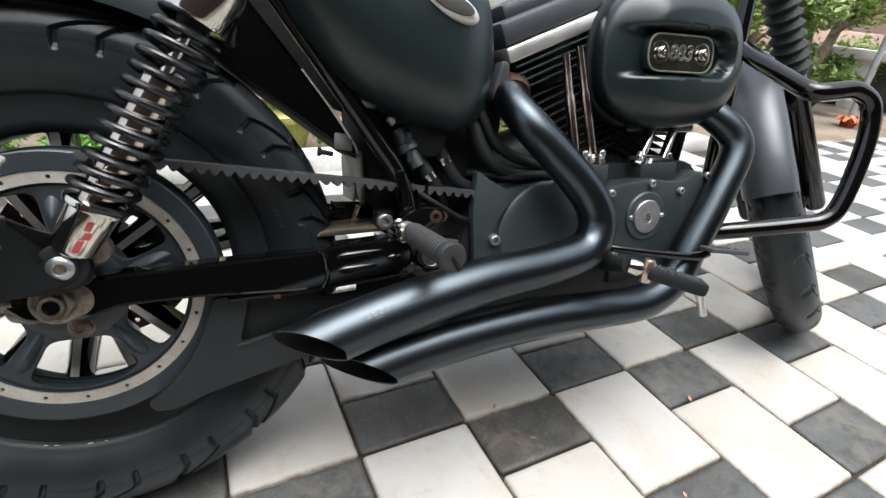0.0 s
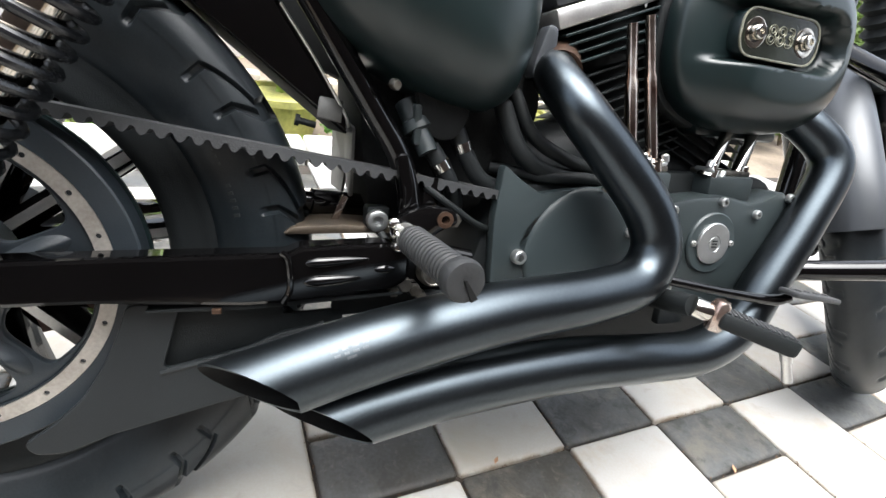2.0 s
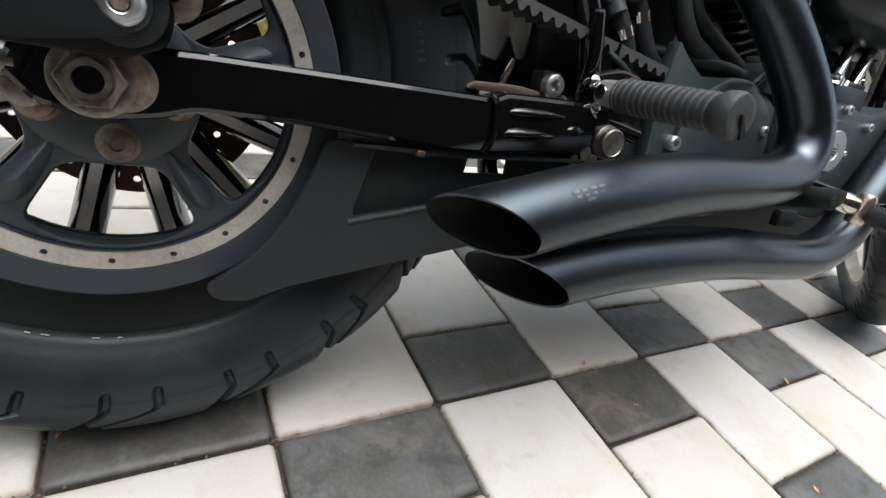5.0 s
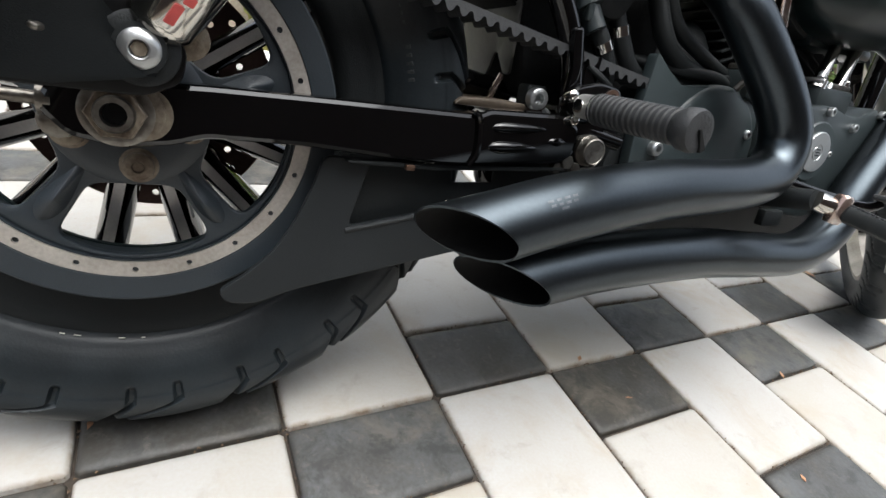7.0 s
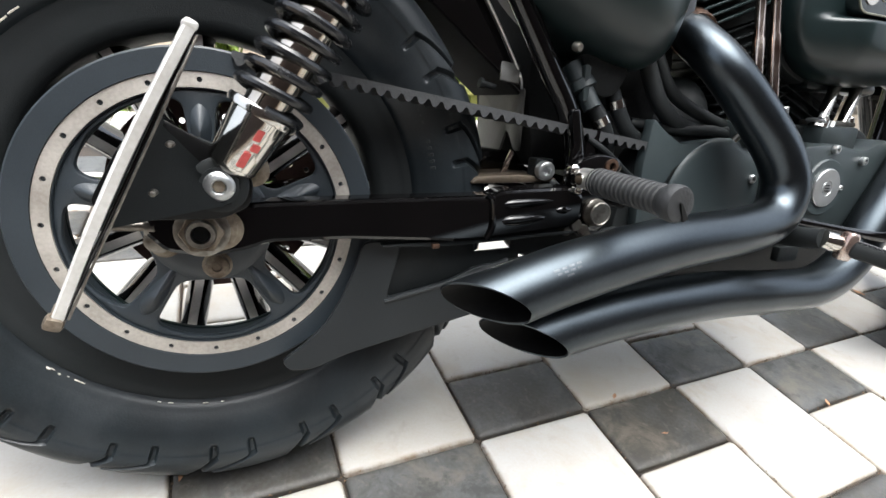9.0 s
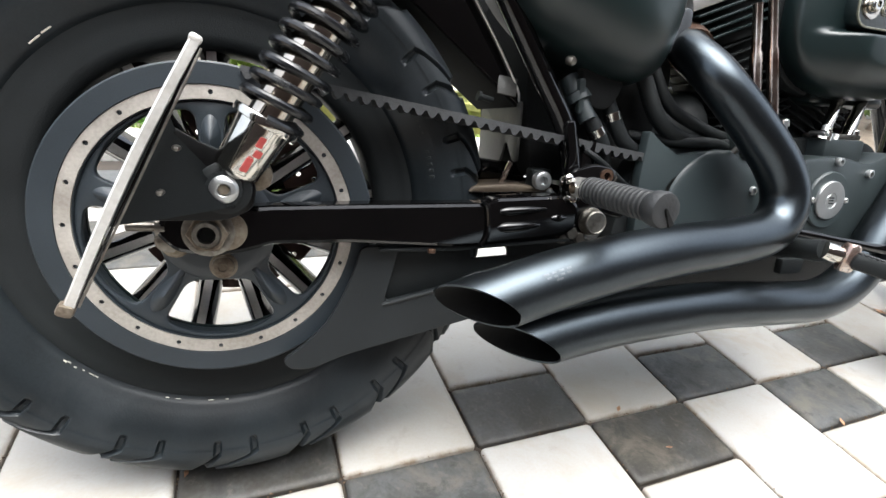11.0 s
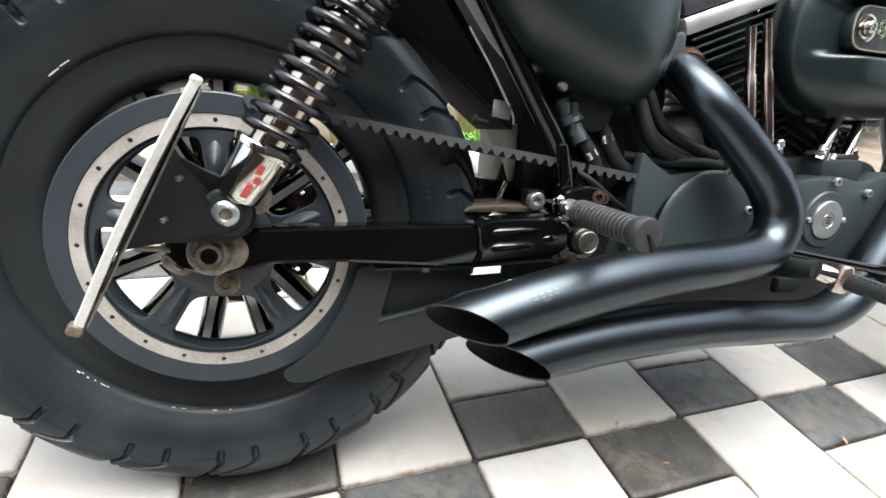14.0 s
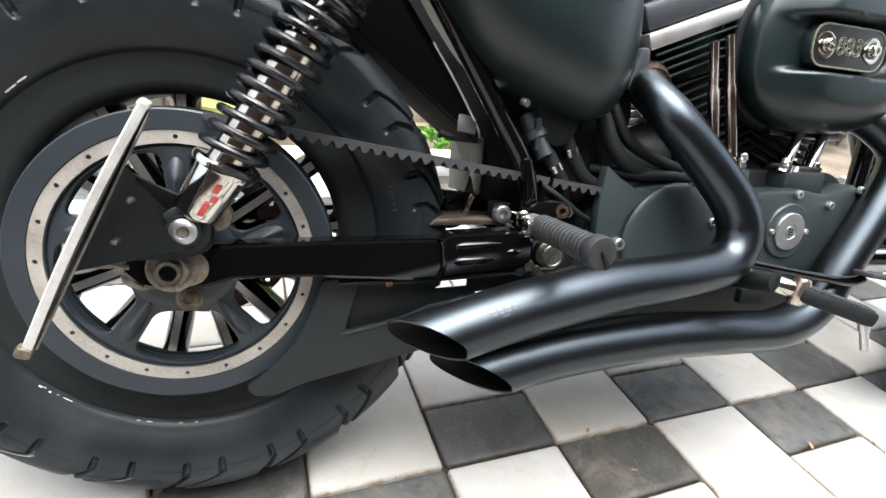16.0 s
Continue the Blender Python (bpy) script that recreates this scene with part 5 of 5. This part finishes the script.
# ---- surroundings ----
SOIL = mat("bare_soil", (0.2, 0.16, 0.12), 0.95, 0, 0.4, 60, 0.6, 3, tint=(0.13, 0.1, 0.07))
CONC = mat("pale_concrete", (0.62, 0.61, 0.58), 0.8, 0, 0.15, 80, 0.3, 4, tint=(0.5, 0.48, 0.44))
WALL = mat("whitewashed_wall", (0.72, 0.71, 0.69), 0.85, 0, 0.12, 40, 0.3, 2, tint=(0.6, 0.57, 0.53))
PINK = mat("pale_terracotta_render", (0.6, 0.42, 0.34), 0.85, 0, 0.15, 40, 0.3, 2, tint=(0.5, 0.36, 0.3))
POT = mat("mossy_yellow_pot", (0.42, 0.38, 0.12), 0.75, 0, 0.3, 60, 0.4, 8, tint=(0.28, 0.3, 0.1))
LEAF = mat("green_leaf", (0.2, 0.3, 0.07), 0.5, 0, 0.4, 50, 0.1, 5, tint=(0.1, 0.16, 0.045), per_piece=0.2)
LIME = mat("light_green_leaf", (0.24, 0.34, 0.06), 0.5, 0, 0.35, 50, 0.1, 5, tint=(0.14, 0.22, 0.04))
LEAF2 = mat("fresh_green_leaf", (0.13, 0.3, 0.04), 0.45, 0, 0.4, 50, 0.1, 20, tint=(0.06, 0.16, 0.02))
BARK = mat("grey_bark", (0.22, 0.17, 0.12), 0.9, 0, 0.35, 60, 0.8, 10, tint=(0.12, 0.09, 0.07))
ORANGE = mat("orange_red_leaf", (0.55, 0.14, 0.05), 0.5, 0, 0.3, 60, 0.1, 12, tint=(0.4, 0.1, 0.05))
STEEL = mat("painted_pole", (0.3, 0.31, 0.32), 0.5, 0.3, 0.2, 100, 0.1, 8)

bm = bmesh.new()
bmesh.ops.create_grid(bm, x_segments=40, y_segments=40, size=400)
for v in bm.verts:
    v.co.z = -0.045
tagged(part("ground", bm, SOIL), "bare earth ground beyond the paving", "ground", kind="structure")

GRID = Matrix.Translation((0.519, -0.0415, 0)) @ Matrix.Rotation(radians(4.4), 4, "Z")
PU, PV = 0.1957, 0.1187
EDGE = 10.9 * PV
COLS = range(-8, 25)


def pave_mesh(name, length, material):
    """One chamfered paving block, its top at z = 0."""
    me = bpy.data.meshes.new(name)
    bm = bmesh.new()
    a, b, r = PU / 2 - 0.0022, PV * length / 2 - 0.0022, 0.004
    rings = []
    for inset, z in ((0, -0.05), (0, -0.0062), (0.0006, -0.0045), (0.0018, -0.0028), (0.0042, -0.0013), (0.0072, -0.0004), (0.0098, 0.0)):
        x, y = a - inset, b - inset
        rings.append([bm.verts.new((px, py, z)) for px, py in ((x - r, -y), (x, -y + r), (x, y - r), (x - r, y), (-x + r, y), (-x, y - r), (-x, -y + r), (-x + r, -y))])
    for p, q in zip(rings, rings[1:]):
        for i in range(8):
            bm.faces.new((p[i], p[(i + 1) % 8], q[(i + 1) % 8], q[i]))
    bm.faces.new(rings[-1])
    bm.normal_update()
    bm.to_mesh(me)
    bm.free()
    me.shade_smooth()
    me.set_sharp_from_angle(angle=radians(40))
    me.materials.append(material)
    return me


bm = bmesh.new()
vs = [bm.verts.new(GRID @ Vector((u, v, -0.012))) for u, v in ((-8.5 * PU, -16 * PV), (25.5 * PU, -16 * PV), (25.5 * PU, EDGE), (-8.5 * PU, EDGE))]
bm.faces.new(vs)
pavement = part("pavement", bm, JOINT)
tagged(pavement, "cream and charcoal concrete paving blocks with sandy joints", "pavement", kind="structure")

# kerb and planting bed behind
bm = bmesh.new()
for k in range(-3, 3):
    box(bm, GRID @ Vector((k * 0.8 + 0.4, EDGE + 0.07, 0.01)), (0.79, 0.13, 0.1), Matrix.Rotation(radians(4.4), 3, "Z"), 0.01)
tagged(part("kerb", bm, CONC), "pale concrete kerb along the planting bed", "kerb", kind="structure")
bm = bmesh.new()
box(bm, (0.0, 3.6, 0.9), (7.0, 0.15, 1.9), Matrix.Rotation(radians(4.4), 3, "Z"), 0.01)
tagged(part("wall_north", bm, WALL), "whitewashed garden wall behind the plants", "wall", kind="structure")


# unseen wall, added so the paint reflects dark and low southern sky is blocked
DARKWALL = mat("dark_red_brown_backing", (0.04, 0.028, 0.025), 0.85, 0, 0.25, 40, 0.3, 1.5, tint=(0.03, 0.02, 0.018))
bm = bmesh.new()
box(bm, (0.6, -3.4, 2.0), (11.0, 0.2, 4.2), None, 0.01)
tagged(part("reflection_wall", bm, DARKWALL), "unseen dark red-brown wall added to darken reflections", "wall", kind="structure")


def blades(bm, c, n, spread, h, w, droop=0.5, up=0.75):
    """A tuft of narrow bent leaves."""
    for _ in range(n):
        a = random.uniform(0, 2 * math.pi)
        d = Vector((math.cos(a), math.sin(a), 0))
        s = Vector((-d.y, d.x, 0))
        o = Vector(c) + Vector((random.uniform(-1, 1), random.uniform(-1, 1), 0)) * spread
        hh = h * random.uniform(0.6, 1.2)
        pts = [o, o + d * hh * 0.2 + Vector((0, 0, hh * up * 0.6)), o + d * hh * 0.5 + Vector((0, 0, hh * up * 0.9)), o + d * hh * 0.85 + Vector((0, 0, hh * up * (0.9 - droop * 0.6)))]
        ww = [w * 0.6, w, w * 0.8, w * 0.08]
        L_ = [bm.verts.new(p - s * q / 2) for p, q in zip(pts, ww)]
        R_ = [bm.verts.new(p + s * q / 2 + Vector((0, 0, q * 0.1))) for p, q in zip(pts, ww)]
        for i in range(3):
            bm.faces.new((L_[i], R_[i], R_[i + 1], L_[i + 1]))


random.seed(3)
bm = bmesh.new()
for _ in range(900):
    u = random.uniform(-1.6, 2.4)
    v = random.uniform(EDGE + 0.15, EDGE + (0.5 if u < -0.4 or u > 0.4 else 0.3))
    blades(bm, GRID @ Vector((u, v, -0.04)), 6, 0.03, random.uniform(0.03, 0.07), 0.005)
tagged(part("grass", bm, LIME), "short bright green grass along the kerb", "grass", kind="stuff")


def ribbed_pot(p, r, h):
    bm = bmesh.new()
    n, rows = 72, []
    for z, k in ((0, 0.78), (h * 0.1, 0.8), (h * 0.82, 0.97), (h * 0.84, 1.06), (h, 1.08), (h, 0.95), (h * 0.9, 0.93)):
        rib = 0.02 if h * 0.05 < z < h * 0.83 else 0
        rows.append([bm.verts.new((p[0] + r * (k + rib * math.cos(i * math.pi / 1.5)) * math.cos(2 * math.pi * i / n), p[1] + r * (k + rib * math.cos(i * math.pi / 1.5)) * math.sin(2 * math.pi * i / n), p[2] + z)) for i in range(n)])
    for a, b in zip(rows, rows[1:]):
        for i in range(n):
            bm.faces.new((a[i], a[(i + 1) % n], b[(i + 1) % n], b[i]))
    bm.faces.new(rows[0])
    bm.faces.new(rows[-1])
    pot = part("plant_pot", bm, POT)
    tagged(pot, "mossy yellow ribbed plant pot on the grass", "plant pot", group="pots along the kerb")
    return pot


for p, r, h in (((0.345, 1.74, -0.045), 0.175, 0.175), ((-0.15, 1.78, -0.045), 0.17, 0.17), ((1.0, 1.86, -0.045), 0.17, 0.18), ((1.55, 1.92, -0.045), 0.17, 0.18)):
    ribbed_pot(p, r, h)
    bm = bmesh.new()
    c_ = (p[0] + 0.05, p[1] + 0.1, p[2] + h * 0.9)
    blades(bm, c_, 30, 0.05, 0.45, 0.03, 0.6, 1.0)
    blades(bm, c_, 40, 0.06, 0.22, 0.018, 0.4, 0.7)
    tagged(part("potted_plant", bm, LIME), "light green strap-leaved plant in a pot", "plant", group="plants in pots")


STONE = mat("beige_border_stone", (0.5, 0.45, 0.37), 0.85, 0, 0.2, 70, 0.5, 6, tint=(0.4, 0.35, 0.28), per_piece=0.4)
for k in range(22):
    bm = bmesh.new()
    box(bm, (0, 0, 0), (random.uniform(0.15, 0.2), 0.12, random.uniform(0.12, 0.17)), None, 0.02)
    st = part("border_stone", bm, STONE)
    st.matrix_world = pose(-1.4 + 0.2 * k, 2.2 + 0.016 * k + random.uniform(-0.015, 0.015), 0.02, random.uniform(-3, 3), random.uniform(-4, 4), 4.4 + random.uniform(-5, 5))
    tagged(st, "rough beige stone bordering the planting bed", "stone", group="border stones")


def leaf_cloud(bm, c, rad, n, size):
    for _ in range(n):
        d = Vector((random.gauss(0, 1), random.gauss(0, 1), random.gauss(0, 0.8))).normalized() * rad * random.uniform(0.3, 1.0) ** 0.6
        o = Vector(c) + d
        a = Vector((random.uniform(-1, 1), random.uniform(-1, 1), random.uniform(-0.7, 0.4))).normalized()
        b = a.cross(Vector((random.uniform(-1, 1), random.uniform(-1, 1), random.uniform(-1, 1)))).normalized()
        s = size * random.uniform(0.6, 1.3)
        v = [bm.verts.new(o + q) for q in (-a * s, b * s * 0.34, a * s, -b * s * 0.34)]
        bm.faces.new(v)


def tree(p, h, r, lean=(0, 0), leaves=1600, size=0.06, label="slender garden tree with small green leaves"):
    root = new("tree")
    root.location = p
    tagged(root, label, "tree", group="trees in the garden")
    top = Vector((lean[0], lean[1], h))
    bm = bmesh.new()
    tube(bm, [(0, 0, -0.05), tuple(top * 0.33 + Vector((0.05, 0, 0))), tuple(top * 0.66), tuple(top)], [r, r * 0.8, r * 0.6, r * 0.25], 12, 5)
    ends = [top]
    for k in range(9):
        f = random.uniform(0.35, 0.95)
        b0 = top * f
        a = random.uniform(0, 2 * math.pi)
        e = b0 + Vector((math.cos(a), math.sin(a), random.uniform(0.2, 0.9))) * h * random.uniform(0.2, 0.34)
        tube(bm, [tuple(b0), tuple((b0 + e) / 2 + Vector((0, 0, 0.05))), tuple(e)], [r * 0.4, r * 0.25, r * 0.08], 8, 4)
        ends.append(e)
    part("trunk", bm, BARK, root)
    bm = bmesh.new()
    for e in ends:
        for _ in range(3):
            leaf_cloud(bm, e + Vector((random.uniform(-1, 1), random.uniform(-1, 1), random.uniform(-0.6, 0.6))) * h * 0.12, h * random.uniform(0.07, 0.13), leaves // 30, size)
    part("crown", bm, random.choice((LEAF, LIME, LEAF)), root)


random.seed(11)
for p, h, r, ln in (((5.35, 2.75, -0.045), 1.75, 0.06, (0.75, 0.1)), ((6.3, 3.3, -0.045), 1.9, 0.05, (-0.3, 0.2)), ((4.7, 2.9, -0.045), 1.5, 0.045, (0.1, 0.1)), ((7.6, 4.4, -0.045), 2.3, 0.07, (0.2, 0.1)), ((3.9, 2.9, -0.045), 1.4, 0.04, (0.1, 0.1)), ((8.6, 3.6, -0.045), 2.4, 0.07, (-0.2, 0.1)), ((2.6, 2.8, -0.045), 1.5, 0.04, (0.1, 0.0)), ((6.6, 5.0, -0.045), 2.6, 0.08, (0.1, 0.1)), ((9.6, 5.6, -0.045), 3.0, 0.09, (0.1, 0.1)), ((9.4, 3.9, -0.045), 2.6, 0.08, (0.1, 0.1))):
    tree(p, h, r, ln, 5200, 0.038)
random.seed(14)


def bush(p, w, h, n, size, material, label):
    """A leafy bush: stems that fork from the ground and a loose cloud of leaves."""
    root = new("shrub")
    root.location = (p[0], p[1], -0.045)
    tagged(root, label, "shrub", group="shrubs in the bed")
    bm = bmesh.new()
    tips = []
    for k in range(7):
        a = 2 * math.pi * k / 7 + random.uniform(-0.3, 0.3)
        e = Vector((math.cos(a) * w * random.uniform(0.3, 0.8), math.sin(a) * w * random.uniform(0.3, 0.8), h * random.uniform(0.55, 0.95)))
        tube(bm, [(0, 0, 0), tuple(e * 0.5 + Vector((0, 0, h * 0.12))), tuple(e)], [0.02 * h, 0.015 * h, 0.008 * h], 8, 4)
        tips.append(e)
    part("stem", bm, BARK, root)
    bm = bmesh.new()
    for e in tips:
        leaf_cloud(bm, e, w * random.uniform(0.35, 0.55), n // 7, size)
    part("foliage", bm, material, root)


for p, w, h, m_ in (((4.45, 2.45), 0.25, 0.5, LEAF), ((5.75, 2.75), 0.4, 0.5, LEAF), ((6.9, 3.2), 0.5, 0.6, LIME), ((3.9, 2.3), 0.3, 0.4, LEAF), ((3.1, 2.2), 0.3, 0.5, LEAF), ((5.0, 2.9), 0.35, 0.6, LIME), ((7.8, 3.3), 0.5, 0.7, LEAF), ((2.3, 2.2), 0.3, 0.5, LIME), ((1.5, 2.5), 0.3, 0.5, LEAF), ((-0.6, 2.2), 0.35, 0.6, LEAF)):
    bush(p, w, h, 900, 0.045, m_, "loose leafy garden shrub on bare soil")
for p in ((0.6, 1.6), (0.7, 1.72), (0.82, 1.62), (-0.42, 1.62), (-0.62, 1.7), (-0.28, 1.55)):
    bush(p, 0.075, 0.1, 420, 0.016, LEAF2, "small bright green leafy plant beside the pot")
for p in ((5.28, 2.08), (5.52, 2.06)):
    bm = bmesh.new()
    blades(bm, (*p, -0.045), 30, 0.05, 0.15, 0.04, 0.5, 0.6)
    tagged(part("flowering_plant", bm, ORANGE), "small orange-red leaved plant on the soil", "plant", group="orange plants")
bm = bmesh.new()
rod(bm, (5.62, 2.27, -0.05), (0.06, 0.05, 1), [(0, 0.028), (2.4, 0.024)], 16)
tagged(part("metal_pole", bm, STEEL), "slim grey metal pole leaning in the garden", "pole")
# masonry bench with an arched recess, and a house beyond
shelter = new("garden_shelter")
tagged(shelter, "low grey masonry garden structure, its shaded opening a dark panel", "garden structure")
for dx in (-0.55, 0.0, 0.55):
    bm = bmesh.new()
    box(bm, Vector((6.75, 2.95, 0.2)) + Matrix.Rotation(radians(-62), 3, "Z") @ Vector((dx, 0, 0)), (0.22, 0.3, 0.55), Matrix.Rotation(radians(-62), 3, "Z"), 0.02)
    part("pier", bm, CONC, shelter)
bm = bmesh.new()
box(bm, (6.75, 2.95, 0.52), (1.6, 0.42, 0.1), Matrix.Rotation(radians(-62), 3, "Z"), 0.015)
part("slab", bm, CONC, shelter)
# dark sheet behind the piers, put in for the shade of the opening
bm = bmesh.new()
box(bm, (6.86, 3.01, 0.2), (1.4, 0.05, 0.5), Matrix.Rotation(radians(-62), 3, "Z"), 0.01)
part("opening_shade", bm, DARK_FAR, shelter)
house = new("house")
tagged(house, "single-storey house with pale terracotta walls beyond the trees", "house")
bm = bmesh.new()
box(bm, (15.5, 7.6, 0.35), (0.3, 9.0, 0.9), Matrix.Rotation(radians(28), 3, "Z"), 0.02)
part("veranda_wall", bm, PINK, house)
bm = bmesh.new()
box(bm, (18.0, 8.8, 1.4), (3.0, 9.0, 2.9), Matrix.Rotation(radians(28), 3, "Z"), 0.02)
part("wall", bm, PINK, house)
bm = bmesh.new()
box(bm, (17.6, 8.6, 2.95), (4.2, 9.6, 0.18), Matrix.Rotation(radians(28), 3, "Z"), 0.02)
part("roof", bm, SOIL, house)

# fallen bits on the paving
random.seed(21)
DRY = mat("dry_leaf", (0.4, 0.22, 0.12), 0.7, 0, 0.4, 200, 0.2, 40, tint=(0.2, 0.1, 0.05))
for gx, gy, s_ in ((0.976, -0.124, 0.009), (0.795, -0.284, 0.006), (0.582, -0.029, 0.008), (0.616, -0.113, 0.006), (-0.059, -0.031, 0.007), (1.49, 0.15, 0.016)):
    bm = bmesh.new()
    a = random.uniform(0, 6.28)
    d, e = Vector((math.cos(a), math.sin(a), 0)), Vector((-math.sin(a), math.cos(a), 0))
    c0 = Vector((gx, gy, 0.0012))
    up_ = Vector((0, 0, 1))
    lo = [c0 - d * s_, c0 + e * s_ * 0.4 + up_ * 0.0012, c0 + d * s_ + up_ * 0.0008, c0 - e * s_ * 0.4]
    b0 = [bm.verts.new(v) for v in lo]
    b1 = [bm.verts.new(v + up_ * 0.0008) for v in lo]
    bm.faces.new(b0)
    bm.faces.new(b1)
    for i in range(4):
        bm.faces.new((b0[i], b0[(i + 1) % 4], b1[(i + 1) % 4], b1[i]))
    tagged(part("leaf_fragment", bm, DRY), "tiny brown dry leaf fragment on the pavers", "leaf", group="fallen leaf bits")

# ---- paving blocks ----
MW, MD = pave_mesh("white_block", 2, WHITE), pave_mesh("dark_block", 1, DARK)
MP = pave_mesh("pale_block", 1, WHITE)
random.seed(5)
far = {0: ([], []), 1: ([], [])}
for i in COLS:
    off = -1 if i % 2 == 0 else 0
    for k in range(-5, 5):
        for which, v0, ln in ((1, off + 3 * k, 1), (0, off + 3 * k + 1, 2)):
            cv = (v0 + ln / 2) * PV
            if cv > EDGE or cv < -15 * PV:
                continue
            m = GRID @ Matrix.Translation(((i + 0.5) * PU, cv, random.uniform(-0.0012, 0.0006))) @ pose(0, 0, 0, random.uniform(-0.35, 0.35), random.uniform(-0.25, 0.25), random.uniform(-0.3, 0.3))
            if i <= 7 and -8 * PV < cv < 10 * PV:
                pale = (m.translation - Vector((-0.06, 0.3, 0))).length < 0.075 or (m.translation - Vector((-0.3, 0.3, 0))).length < 0.075
                ob = new("paving_block", MP if which and pale else MD if which else MW)
                ob.parent = pavement
                ob.matrix_local = m
            else:
                src = MD if which else MW
                V, F = far[which]
                n0 = len(V)
                V.extend(tuple(m @ v.co) for v in src.vertices)
                F.extend([tuple(n0 + j for j in f.vertices) for f in src.polygons])
for which, (V, F) in far.items():
    me = bpy.data.meshes.new("outer_blocks")
    me.from_pydata(V, [], F)
    me.materials.append(DARK_FAR if which else WHITE_FAR)
    ob = tagged(new("outer_blocks", me), kind="stuff")
    ob.parent = pavement

# grit and dry dirt caught in the joints
random.seed(8)
GRIT = mat("joint_grit", (0.13, 0.085, 0.05), 0.95, 0, 0.5, 300, 0.2, 90, tint=(0.06, 0.042, 0.03))
V, F = [], []
for _ in range(2200):
    i, k, side_ = random.randint(-5, 7), random.randint(-6, 8), random.random() < 0.5
    u, v = (i + random.random()) * PU, k * PV
    if side_:
        u, v = i * PU, (k + random.random()) * PV
    for _ in range(random.randint(1, 4)):
        q = GRID @ Vector((u + random.gauss(0, 0.012 if not side_ else 0.003), v + random.gauss(0, 0.012 if side_ else 0.003), random.uniform(-0.007, -0.002)))
        s_ = random.uniform(0.0007, 0.0024)
        n0 = len(V)
        for dx, dy, dz in ((1, 0, 0), (-0.5, 0.8, 0), (-0.5, -0.8, 0), (0.1, 0.1, 0.8), (0, 0, -0.8)):
            V.append((q.x + dx * s_ * random.uniform(0.6, 1.3), q.y + dy * s_ * random.uniform(0.6, 1.3), q.z + dz * s_))
        F.extend([(n0 + a, n0 + b, n0 + c) for a, b, c in ((0, 1, 3), (1, 2, 3), (2, 0, 3), (1, 0, 4), (2, 1, 4), (0, 2, 4))])
me = bpy.data.meshes.new("joint_grit")
me.from_pydata(V, [], F)
me.materials.append(GRIT)
ob = tagged(new("joint_grit", me), kind="stuff")
ob.parent = pavement
